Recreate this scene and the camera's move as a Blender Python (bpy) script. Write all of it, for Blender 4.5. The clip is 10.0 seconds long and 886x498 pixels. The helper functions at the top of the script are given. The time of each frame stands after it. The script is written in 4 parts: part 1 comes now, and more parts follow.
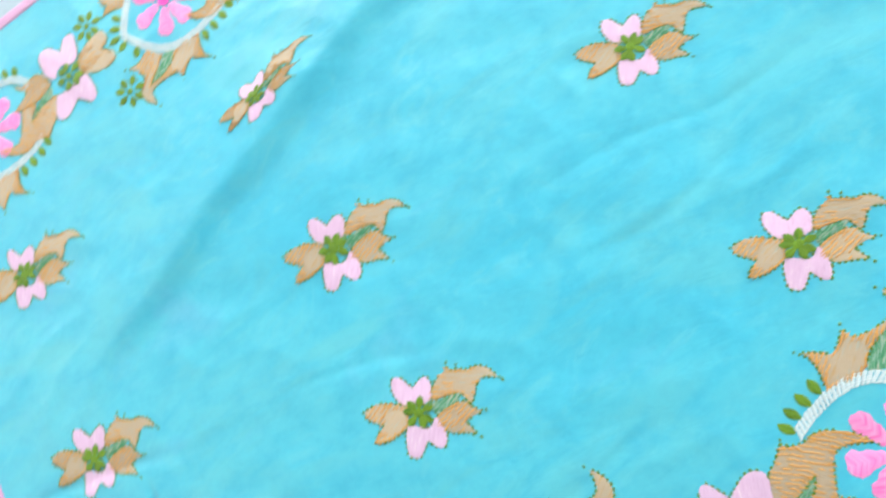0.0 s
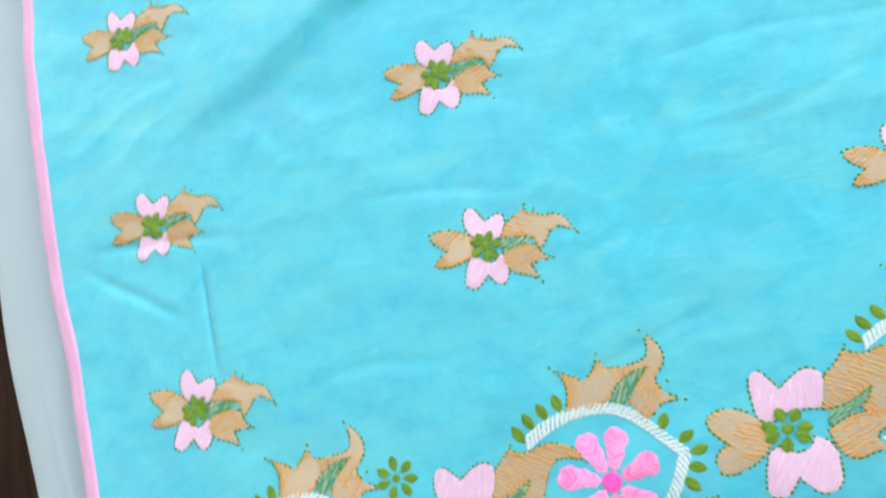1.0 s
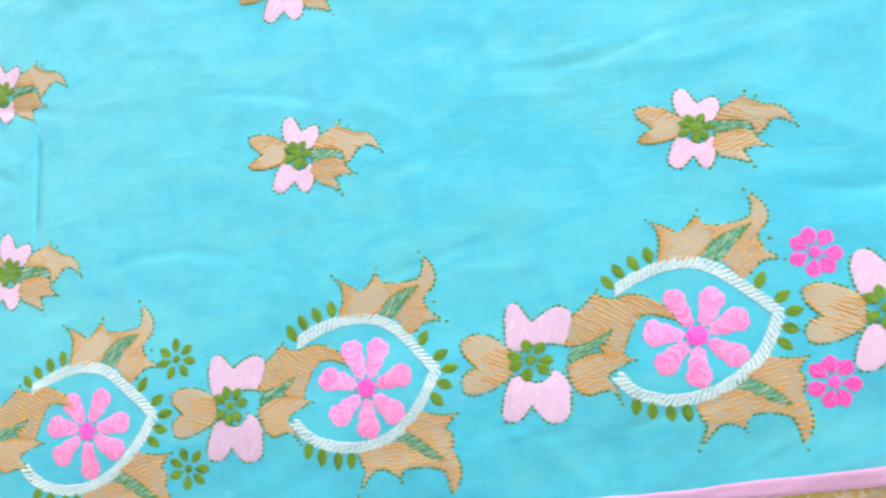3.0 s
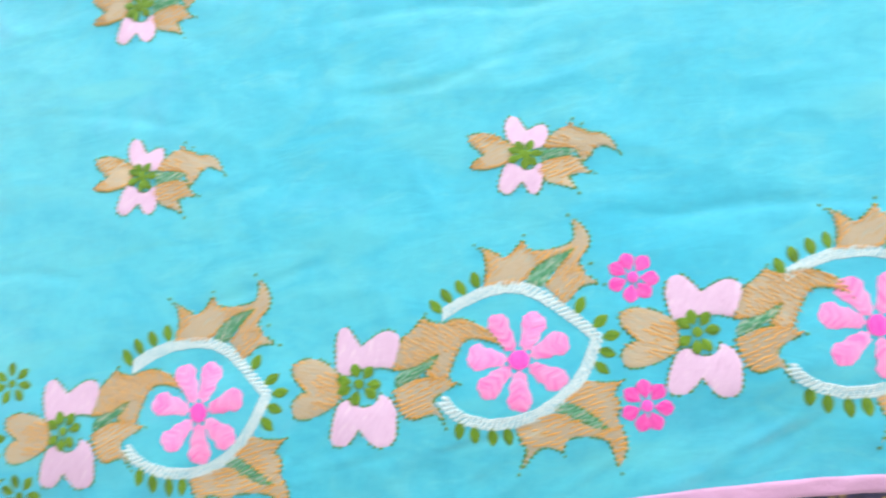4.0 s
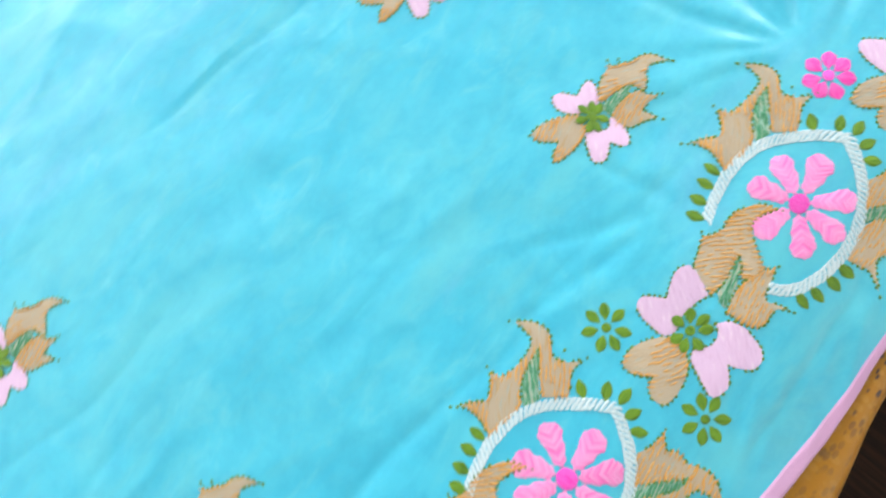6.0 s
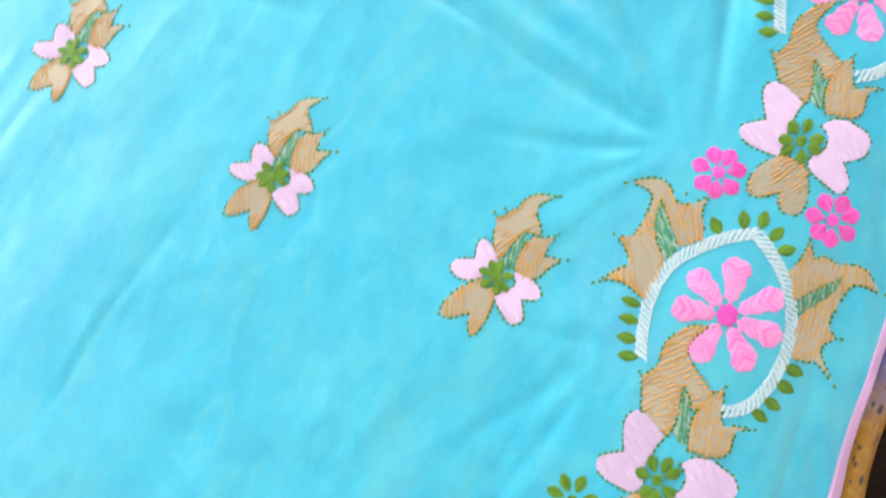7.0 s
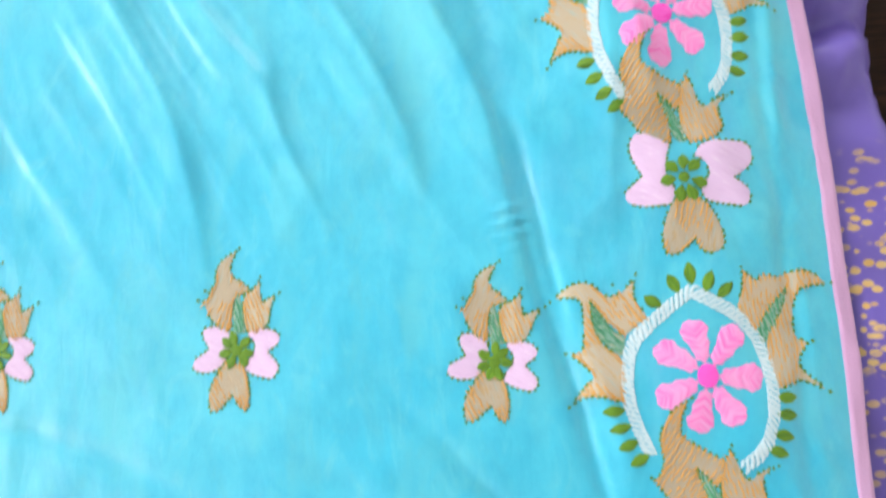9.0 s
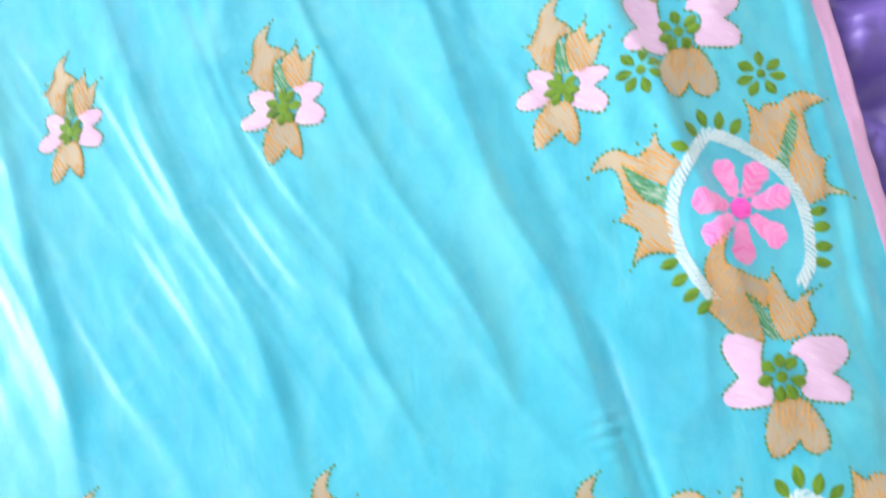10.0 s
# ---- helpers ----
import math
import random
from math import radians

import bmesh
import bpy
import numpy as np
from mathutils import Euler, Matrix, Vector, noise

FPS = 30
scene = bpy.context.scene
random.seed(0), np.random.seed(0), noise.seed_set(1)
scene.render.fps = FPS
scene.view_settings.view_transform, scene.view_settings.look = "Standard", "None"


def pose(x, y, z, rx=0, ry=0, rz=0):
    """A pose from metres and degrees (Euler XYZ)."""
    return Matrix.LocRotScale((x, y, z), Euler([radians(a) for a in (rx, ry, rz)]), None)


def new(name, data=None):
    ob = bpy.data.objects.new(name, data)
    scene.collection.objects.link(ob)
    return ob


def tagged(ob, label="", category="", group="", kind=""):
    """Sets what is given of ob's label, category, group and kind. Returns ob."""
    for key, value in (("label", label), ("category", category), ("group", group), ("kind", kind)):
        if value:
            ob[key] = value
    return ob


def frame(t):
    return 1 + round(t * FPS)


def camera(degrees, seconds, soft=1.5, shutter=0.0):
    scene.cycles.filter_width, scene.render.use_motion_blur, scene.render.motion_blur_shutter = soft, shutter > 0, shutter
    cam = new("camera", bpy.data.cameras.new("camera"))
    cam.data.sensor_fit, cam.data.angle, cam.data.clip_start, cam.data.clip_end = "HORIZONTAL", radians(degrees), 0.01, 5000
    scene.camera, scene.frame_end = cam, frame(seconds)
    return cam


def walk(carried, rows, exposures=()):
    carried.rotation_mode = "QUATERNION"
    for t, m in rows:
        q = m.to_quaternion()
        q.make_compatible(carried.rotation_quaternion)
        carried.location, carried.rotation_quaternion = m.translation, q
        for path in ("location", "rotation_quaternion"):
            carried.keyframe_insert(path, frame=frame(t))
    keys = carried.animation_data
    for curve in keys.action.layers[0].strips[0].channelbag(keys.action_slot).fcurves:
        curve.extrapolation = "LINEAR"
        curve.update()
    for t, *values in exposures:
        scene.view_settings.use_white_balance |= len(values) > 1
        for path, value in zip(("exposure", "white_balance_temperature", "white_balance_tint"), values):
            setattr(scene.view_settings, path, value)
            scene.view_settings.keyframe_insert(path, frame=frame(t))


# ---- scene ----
from mathutils import geometry

# ---------------------------------------------------------------- camera
cam = camera(66.0, 10.0, soft=2.3, shutter=0.45)
ROWS = [
    (0.0, -0.1433, 0.1619, 0.5870, 9.68, 14.04, -30.43),
    (0.5, -0.2191, 0.1216, 0.5851, 10.94, 13.16, -22.52),
    (1.0, -0.2503, 0.0811, 0.5774, 10.45, 12.73, -15.95),
    (1.5, -0.2399, 0.0401, 0.5759, 9.18, 13.00, -12.01),
    (2.0, -0.2018, 0.0187, 0.5786, 9.45, 12.44, -11.38),
    (2.5, -0.1614, -0.0036, 0.5722, 9.71, 11.54, -8.65),
    (2.7, -0.1356, -0.0048, 0.5637, 9.88, 11.11, -7.74),
    (3.8, 0.0068, -0.0192, 0.5428, 10.89, 11.21, -6.93),
    (4.0, 0.0240, -0.0170, 0.5375, 11.37, 9.16, -7.44),
    (4.5, 0.0828, -0.0073, 0.5212, 11.30, 7.74, -14.86),
    (5.0, 0.1536, 0.0288, 0.5173, 9.04, 7.65, -25.97),
    (5.5, 0.2249, 0.0468, 0.5124, 10.09, 7.47, -37.37),
    (5.7, 0.2534, 0.0477, 0.5132, 11.26, 7.58, -41.70),
    (6.8, 0.4164, 0.1014, 0.4923, 8.24, 7.45, -62.50),
    (7.0, 0.4407, 0.1047, 0.4949, 8.71, 7.76, -64.97),
    (7.5, 0.5136, 0.1209, 0.4952, 6.05, 7.67, -71.36),
    (8.0, 0.6135, 0.1280, 0.4973, 4.37, 8.22, -80.10),
    (8.5, 0.7485, 0.1098, 0.4999, 3.34, 9.08, -87.50),
    (9.0, 0.8264, 0.1082, 0.4933, 5.51, 8.07, -93.01),
    (9.5, 0.8860, 0.1246, 0.4993, 7.22, 8.41, -95.23),
    (10.0, 0.9629, 0.1464, 0.5177, 7.50, 9.97, -97.13),
]
EXPOSURES = [(0.0, -0.06, 6500, 10), (2.5, 0.03, 6500, 10), (4.5, -0.04, 6500, 10), (5.7, -0.12, 6450, 10), (7.0, -0.12, 6350, 10), (8.5, -0.26, 6330, 10), (9.2, -0.16, 6380, 11), (10.0, -0.12, 6400, 13)]
walk(cam, [(t, pose(x, y, z, rx, ry, rz)) for t, x, y, z, rx, ry, rz in ROWS], EXPOSURES)

# ---------------------------------------------------------------- light
world = bpy.data.worlds.new("sky")
scene.world = world
world.use_nodes = True
sky = world.node_tree.nodes.new("ShaderNodeTexSky")
sky.sky_type, sky.sun_disc = "NISHITA", False
sky.sun_elevation, sky.sun_rotation = radians(40), radians(90)
world.node_tree.links.new(sky.outputs[0], world.node_tree.nodes["Background"].inputs[0])
world.node_tree.nodes["Background"].inputs[1].default_value = 0.12

ROOM = (-2.3, 5.2, -2.6, 4.6, -0.55, 2.6)  # x, y and z extents of the room


def window_light(name, place, turn, sx, sy, watts, colour=(1, 0.98, 0.95)):
    data = bpy.data.lights.new(name, "AREA")
    data.shape, data.size, data.size_y, data.energy, data.color = "RECTANGLE", sx, sy, watts, colour
    lamp = new(name, data)
    lamp.matrix_world = pose(*place, *turn)
    return lamp


window_light("window_daylight", (5.12, 1.4, 1.3), (0, 90, 0), 1.8, 2.6, 240)
window_light("side_window_daylight", (0.3, 4.52, 1.35), (-90, 0, 0), 3.4, 1.9, 225)


# ---------------------------------------------------------------- materials
class Nodes:
    """Short calls for building a node material."""

    def __init__(self, name, rough=0.6, spec=0.4, sheen=0.0, metal=0.0):
        self.mat = bpy.data.materials.new(name)
        self.mat.use_nodes = True
        self.tree = self.mat.node_tree
        self.shader = self.tree.nodes["Principled BSDF"]
        self.shader.inputs["Roughness"].default_value = rough
        self.shader.inputs["Specular IOR Level"].default_value = spec
        self.shader.inputs["Sheen Weight"].default_value = sheen
        self.shader.inputs["Metallic"].default_value = metal

    def node(self, kind, **values):
        made = self.tree.nodes.new(kind)
        for key, value in values.items():
            made.inputs[key.replace("_", " ")].default_value = value
        return made

    def link(self, a, b):
        self.tree.links.new(a, b)

    def place(self, which="Object", scale=(1, 1, 1), turn=0.0):
        mapping = self.node("ShaderNodeMapping")
        mapping.inputs["Scale"].default_value = scale
        mapping.inputs["Rotation"].default_value = (0, 0, radians(turn))
        self.link(self.node("ShaderNodeTexCoord").outputs[which], mapping.inputs["Vector"])
        return mapping.outputs[0]

    def noise(self, where, scale, detail=3.0, rough=0.55, distort=0.0):
        made = self.node("ShaderNodeTexNoise", Scale=scale, Detail=detail, Roughness=rough, Distortion=distort)
        self.link(where, made.inputs["Vector"])
        return made.outputs["Fac"]

    def ramp(self, fac, stops, ease="LINEAR"):
        made = self.node("ShaderNodeValToRGB")
        made.color_ramp.interpolation = ease
        while len(made.color_ramp.elements) < len(stops):
            made.color_ramp.elements.new(0.5)
        for e, (at, c) in zip(made.color_ramp.elements, stops):
            e.position, e.color = at, (c, c, c, 1) if isinstance(c, (int, float)) else (*c, 1)
        self.link(fac, made.inputs[0])
        return made.outputs[0]

    def mix(self, fac, a, b, how="MIX"):
        made = self.tree.nodes.new("ShaderNodeMix")
        made.data_type, made.blend_type = "RGBA", how
        for value, slot in ((fac, 0), (a, 6), (b, 7)):
            if isinstance(value, bpy.types.NodeSocket):
                self.link(value, made.inputs[slot])
            else:
                made.inputs[slot].default_value = (*value, 1) if isinstance(value, tuple) else value
        return made.outputs[2]

    def math(self, how, a, b=0.0, c=0.0):
        made = self.tree.nodes.new("ShaderNodeMath")
        made.operation = how
        for slot, value in enumerate((a, b, c)):
            if isinstance(value, bpy.types.NodeSocket):
                self.link(value, made.inputs[slot])
            else:
                made.inputs[slot].default_value = value
        return made.outputs[0]

    def bump(self, height, strength, distance):
        made = self.node("ShaderNodeBump", Strength=strength, Distance=distance)
        self.link(height, made.inputs["Height"])
        self.link(made.outputs[0], self.shader.inputs["Normal"])

    def colour(self, socket):
        self.link(socket, self.shader.inputs["Base Color"])
        return self.mat


def fabric_turquoise():
    n = Nodes("turquoise_silk", 0.35, 0.7, 0.10)
    n.shader.inputs["Sheen Roughness"].default_value = 0.4
    n.shader.inputs["Coat Weight"].default_value = 0.3
    n.shader.inputs["Coat Roughness"].default_value = 0.22
    where = n.place()
    big = n.noise(where, 3.2, 3.0, 0.6, 0.6)
    base = n.mix(n.ramp(big, [(0.28, 0), (0.60, 1)]), (0.020, 0.48, 0.711), (0.072, 0.55, 0.716))
    blot = n.noise(n.place(scale=(1.5, 3.5, 1), turn=20), 4.5, 5.0, 0.65, 0.8)
    base = n.mix(n.ramp(blot, [(0.50, 0), (0.68, 0.75)]), base, (0.080, 0.50, 0.617))
    lilac = n.noise(n.place(scale=(1, 2.2, 1), turn=-15), 3.1, 4.0, 0.7, 1.0)
    base = n.mix(n.ramp(lilac, [(0.56, 0), (0.72, 0.55)]), base, (0.105, 0.47, 0.711))
    base = n.mix(n.ramp(n.noise(where, 40, 4.0, 0.7), [(0.42, 0), (0.75, 0.45)]), base, (0.012, 0.37, 0.596))
    smear = n.noise(n.place(scale=(1, 1.8, 1), turn=15), 13, 5.0, 0.7, 1.6)
    base = n.mix(n.ramp(smear, [(0.50, 0), (0.68, 0.45)]), base, (0.014, 0.41, 0.637))
    base = n.mix(n.ramp(smear, [(0.30, 0.65), (0.45, 0)]), base, (0.11, 0.58, 0.711))
    streak = n.noise(n.place(scale=(1, 2.6, 1), turn=62), 7, 2.0, 0.5, 0.6)
    base = n.mix(n.ramp(streak, [(0.54, 0), (0.68, 0.4)]), base, (0.12, 0.57, 0.648))
    weave = n.noise(n.place(scale=(1, 14, 1)), 260, 2.0)
    weft = n.noise(n.place(scale=(14, 1, 1)), 260, 2.0)
    crush = n.noise(n.place(scale=(1, 2.4, 1), turn=-25), 26, 4.0, 0.6, 1.2)
    height = n.math("ADD", n.math("MULTIPLY", n.math("ADD", weave, weft), 0.05), crush)
    n.bump(height, 0.13, 0.004)
    return n.colour(base)


def thread(name, dark, light, pitch, chevron=0.0, ground=None, gap=0.68, share=0.42, rough=0.6, sheen=0.15, soft=0.05, relief=0.3):
    """Embroidery thread: broken strokes of stitches that follow the piece's own coordinates, in two close colours, with gaps
    through which the ground shows."""
    n = Nodes(name, rough, 0.3, sheen)
    split, join = n.node("ShaderNodeSeparateXYZ"), n.node("ShaderNodeCombineXYZ")
    n.link(n.node("ShaderNodeTexCoord").outputs["UV"], split.inputs[0])
    along, across = split.outputs[0], split.outputs[1]
    info = n.node("ShaderNodeObjectInfo")
    if chevron:
        row = n.math("SUBTRACT", along, n.math("MULTIPLY", n.math("ABSOLUTE", across), chevron))
        along = across
    else:
        row = across
    n.link(n.math("ADD", n.math("MULTIPLY", along, 0.18 / pitch), n.math("MULTIPLY", info.outputs["Random"], 40.0)), join.inputs[0])
    n.link(n.math("DIVIDE", row, pitch), join.inputs[1])
    strokes = n.noise(join.outputs[0], 1.0, 2.0, 0.5, 0.25)
    patch = n.noise(n.place("Object"), 34, 3.0, 0.6)
    tone = n.math("ADD", strokes, n.math("MULTIPLY_ADD", patch, 0.35, -0.175))
    base = n.mix(n.ramp(tone, [(share - soft, 0), (share + soft, 1)]), dark, light)
    base = n.mix(n.ramp(patch, [(0.35, 0), (0.75, 0.25)]), base, dark)
    if ground:
        base = n.mix(n.ramp(strokes, [(gap - 0.05, 0), (gap + 0.04, 0.85)]), base, ground)
    hsv = n.node("ShaderNodeHueSaturation")
    n.link(n.math("MULTIPLY_ADD", info.outputs["Random"], 0.2, 0.9), hsv.inputs["Value"])
    n.link(base, hsv.inputs["Color"])
    n.bump(n.math("SUBTRACT", 1.0, n.math("ABSOLUTE", n.math("MULTIPLY_ADD", strokes, 4.0, -2.0))), relief, 0.0012)
    return n.colour(hsv.outputs[0])


def plain_cloth(name, dark, light, scale, rough=0.8, sheen=0.1, bump=0.25):
    n = Nodes(name, rough, 0.25, sheen)
    where = n.place()
    base = n.mix(n.noise(where, scale, 4.0, 0.6), dark, light)
    n.bump(n.math("ADD", n.noise(where, 420, 2.0), n.math("MULTIPLY", n.noise(where, 30, 4.0), 1.5)), bump, 0.002)
    return n.colour(base)


def printed_cloth():
    """Purple silk with block-printed zones of gold, cream and black along its length."""
    n = Nodes("purple_gold_print", 0.36, 0.5, 0.04)
    split = n.node("ShaderNodeSeparateXYZ")
    where = n.place()
    n.link(where, split.inputs[0])
    run = n.math("ADD", split.outputs[0], n.math("MULTIPLY_ADD", n.noise(where, 24, 3.0), 0.09, -0.045))
    run = n.math("MULTIPLY_ADD", run, 0.5, 0.4)
    cream, gold, navy, grey, purple = (0.78, 0.62, 0.45), (0.40, 0.175, 0.003), (0.05, 0.045, 0.13), (0.20, 0.16, 0.32), (0.12, 0.085, 0.38)
    ground = n.ramp(run, [(0.0, cream), (0.445, cream), (0.47, navy), (0.54, navy), (0.56, gold), (0.648, gold), (0.662, grey), (0.675, purple), (1.0, (0.17, 0.115, 0.46))])
    flake = n.node("ShaderNodeTexVoronoi", Scale=150.0, Randomness=1.0)
    n.link(n.place(scale=(1, 0.6, 1)), flake.inputs["Vector"])
    gilt = n.math("MULTIPLY", n.ramp(flake.outputs["Distance"], [(0.34, 1), (0.48, 0)]), n.ramp(n.noise(where, 38, 3.0), [(0.36, 0), (0.46, 1)]))
    zone = n.ramp(run, [(0.0, 0.75), (0.55, 0.95), (0.57, 0.08), (0.64, 0.2), (0.70, 0.15), (0.79, 0.9), (0.855, 0.9), (0.87, 0.0)])
    base = n.mix(n.math("MULTIPLY", gilt, zone), ground, n.mix(n.noise(where, 60, 1.0), (0.62, 0.33, 0.02), (0.70, 0.54, 0.22)))
    early = n.ramp(run, [(0.43, 1), (0.46, 0)])
    base = n.mix(n.math("MULTIPLY", early, n.ramp(n.noise(where, 62, 2.0, 0.5, 0.8), [(0.50, 0), (0.55, 0.9)])), base, (0.58, 0.44, 0.06))
    base = n.mix(n.math("MULTIPLY", early, n.ramp(n.noise(n.place(scale=(1, 2, 1)), 48, 2.0), [(0.60, 0), (0.65, 0.9)])), base, (0.42, 0.22, 0.40))
    speck = n.node("ShaderNodeTexVoronoi", Scale=170.0, Randomness=1.0)
    n.link(n.place(scale=(0.55, 1, 1)), speck.inputs["Vector"])
    black = n.math("MULTIPLY", n.ramp(speck.outputs["Distance"], [(0.30, 1), (0.42, 0)]), n.ramp(n.noise(where, 45, 2.0), [(0.42, 0), (0.50, 1)]))
    base = n.mix(n.math("MULTIPLY", black, n.ramp(run, [(0.44, 0.0), (0.46, 0.6), (0.60, 0.25), (0.625, 0.95), (0.655, 0.95), (0.665, 0.0)])), base, (0.02, 0.015, 0.03))
    n.bump(n.noise(where, 380, 2.0), 0.2, 0.001)
    return n.colour(base)


def wood_dark():
    n = Nodes("dark_wood", 0.6, 0.15)
    grain = n.noise(n.place(scale=(12, 0.8, 1)), 9, 5.0, 0.65, 0.6)
    base = n.mix(n.ramp(grain, [(0.35, 0), (0.7, 1)]), (0.007, 0.0025, 0.001), (0.035, 0.013, 0.005))
    n.bump(grain, 0.2, 0.003)
    return n.colour(base)


def wall_paint(name, a, b):
    n = Nodes(name, 0.85, 0.25)
    base = n.mix(n.noise(n.place(), 2.5, 5.0), a, b)
    n.bump(n.noise(n.place(), 120, 3.0), 0.15, 0.002)
    return n.colour(base)


TURQUOISE = fabric_turquoise()
TAN = thread("tan_thread", (0.50, 0.36, 0.19), (0.48, 0.405, 0.30), 0.0024, ground=(0.40, 0.44, 0.38), gap=0.64, share=0.37, relief=0.2)
SHELL = thread("shell_pink_thread", (0.64, 0.43, 0.66), (0.72, 0.52, 0.75), 0.0026, soft=0.15, ground=(0.80, 0.66, 0.80), gap=0.66, share=0.36, relief=0.2)
PINK = thread("rose_pink_thread", (0.90, 0.19, 0.56), (0.90, 0.37, 0.69), 0.0034, chevron=0.75, share=0.47, soft=0.13, relief=0.25)
MAGENTA = thread("magenta_thread", (0.85, 0.06, 0.50), (0.88, 0.11, 0.58), 0.0020)
HOT = thread("hot_pink_thread", (0.85, 0.06, 0.44), (0.88, 0.14, 0.55), 0.0022, share=0.5, soft=0.1)
OLIVE = thread("olive_thread", (0.06, 0.16, 0.008), (0.15, 0.30, 0.018), 0.0020, share=0.45, soft=0.14)
JADE = thread("jade_thread", (0.05, 0.26, 0.13), (0.26, 0.46, 0.38), 0.0020, ground=(0.46, 0.46, 0.34), gap=0.60, share=0.48)
WHITE = plain_cloth("white_thread", (0.52, 0.73, 0.81), (0.74, 0.85, 0.90), 90, 0.5, 0.3)
STITCH = plain_cloth("green_outline_thread", (0.06, 0.18, 0.015), (0.15, 0.27, 0.03), 140, 0.6, 0.2)
ORANGE = plain_cloth("orange_thread", (0.64, 0.29, 0.05), (0.72, 0.42, 0.13), 120, 0.55, 0.2)
GREEN = plain_cloth("jade_hatch_thread", (0.05, 0.27, 0.12), (0.13, 0.40, 0.24), 140, 0.6, 0.2)
HEM = plain_cloth("pink_hem_cotton", (0.58, 0.33, 0.56), (0.66, 0.39, 0.62), 14, 0.7, 0.2)
SHEET = plain_cloth("pale_grey_cotton", (0.36, 0.49, 0.58), (0.43, 0.55, 0.64), 7, 0.85, 0.1)
MATTRESS = plain_cloth("dark_ticking", (0.02, 0.012, 0.012), (0.035, 0.02, 0.018), 20)
PRINT = printed_cloth()
WOOD = wood_dark()
PLASTER = wall_paint("cream_plaster", (0.78, 0.76, 0.72), (0.84, 0.82, 0.78))
CEILING = wall_paint("white_ceiling_paint", (0.78, 0.78, 0.77), (0.84, 0.84, 0.83))
FRAME_PAINT = wall_paint("white_frame_paint", (0.72, 0.72, 0.70), (0.80, 0.80, 0.78))


# ---------------------------------------------------------------- the lie of the cloth
LATTICE = np.random.RandomState(7).uniform(-1, 1, (16, 64, 64))


def field(x, y, seed=0):
    """Smooth random values between -1 and 1, one for each unit of x and y."""
    x, y = np.asarray(x, float) + 200, np.asarray(y, float) + 200
    i, j = np.floor(x).astype(int), np.floor(y).astype(int)
    fx, fy = x - i, y - j
    fx, fy = fx**3 * (fx * (fx * 6 - 15) + 10), fy**3 * (fy * (fy * 6 - 15) + 10)
    t = LATTICE[seed]
    a, b, c, d = t[i % 64, j % 64], t[(i + 1) % 64, j % 64], t[i % 64, (j + 1) % 64], t[(i + 1) % 64, (j + 1) % 64]
    return (a * (1 - fx) + b * fx) * (1 - fy) + (c * (1 - fx) + d * fx) * fy


def ease(x, a, b):
    s = np.clip((np.asarray(x, float) - a) / (b - a), 0, 1)
    return s * s * (3 - 2 * s)


def turned(x, y, degrees):
    c, s = math.cos(radians(degrees)), math.sin(radians(degrees))
    return x * c + y * s, y * c - x * s


def crease(x, y, x0, y0, x1, y1, width, depth, bow=0.0):
    """A soft groove from one point to another."""
    dx, dy = x1 - x0, y1 - y0
    length = math.hypot(dx, dy)
    along, across = ((x - x0) * dx + (y - y0) * dy) / length, ((y - y0) * dx - (x - x0) * dy) / length
    across = across + 0.25 * width * field(along * 25, 0 * along, 5)
    if bow:
        across = across + bow * field(along * 11 + x0 * 40, 0 * along, 4)
    taper = ease(along, -0.1 * length, 0.3 * length) * (1 - ease(along, 0.7 * length, 1.1 * length))
    return -depth * np.exp(-((across / width) ** 2)) * taper


def fold(x, y, xs, ys, height, gentle=0.034, steep=0.0065):
    """A fold along the line through (xs, ys), with a long flank towards +y and a short one towards -y."""
    line = sum(np.interp(x + d, xs, ys) for d in (-0.03, 0, 0.03)) / 3 + 0.005 * field(x * 9, 0 * x, 6)
    b = (y - line) * 0.93 + 0.012
    wide = 1 + 0.3 * field(x * 7, y * 3, 9)
    taper = ease(x, xs[0] - 0.05, xs[0] + 0.09) * (1 - ease(x, xs[-1] - 0.05, xs[-1] + 0.12))
    flank = np.exp(-((np.maximum(b, 0) / (gentle * wide)) ** 1.3))
    return height * taper * np.where(b > 0, flank, np.exp(-((b / steep) ** 2)))


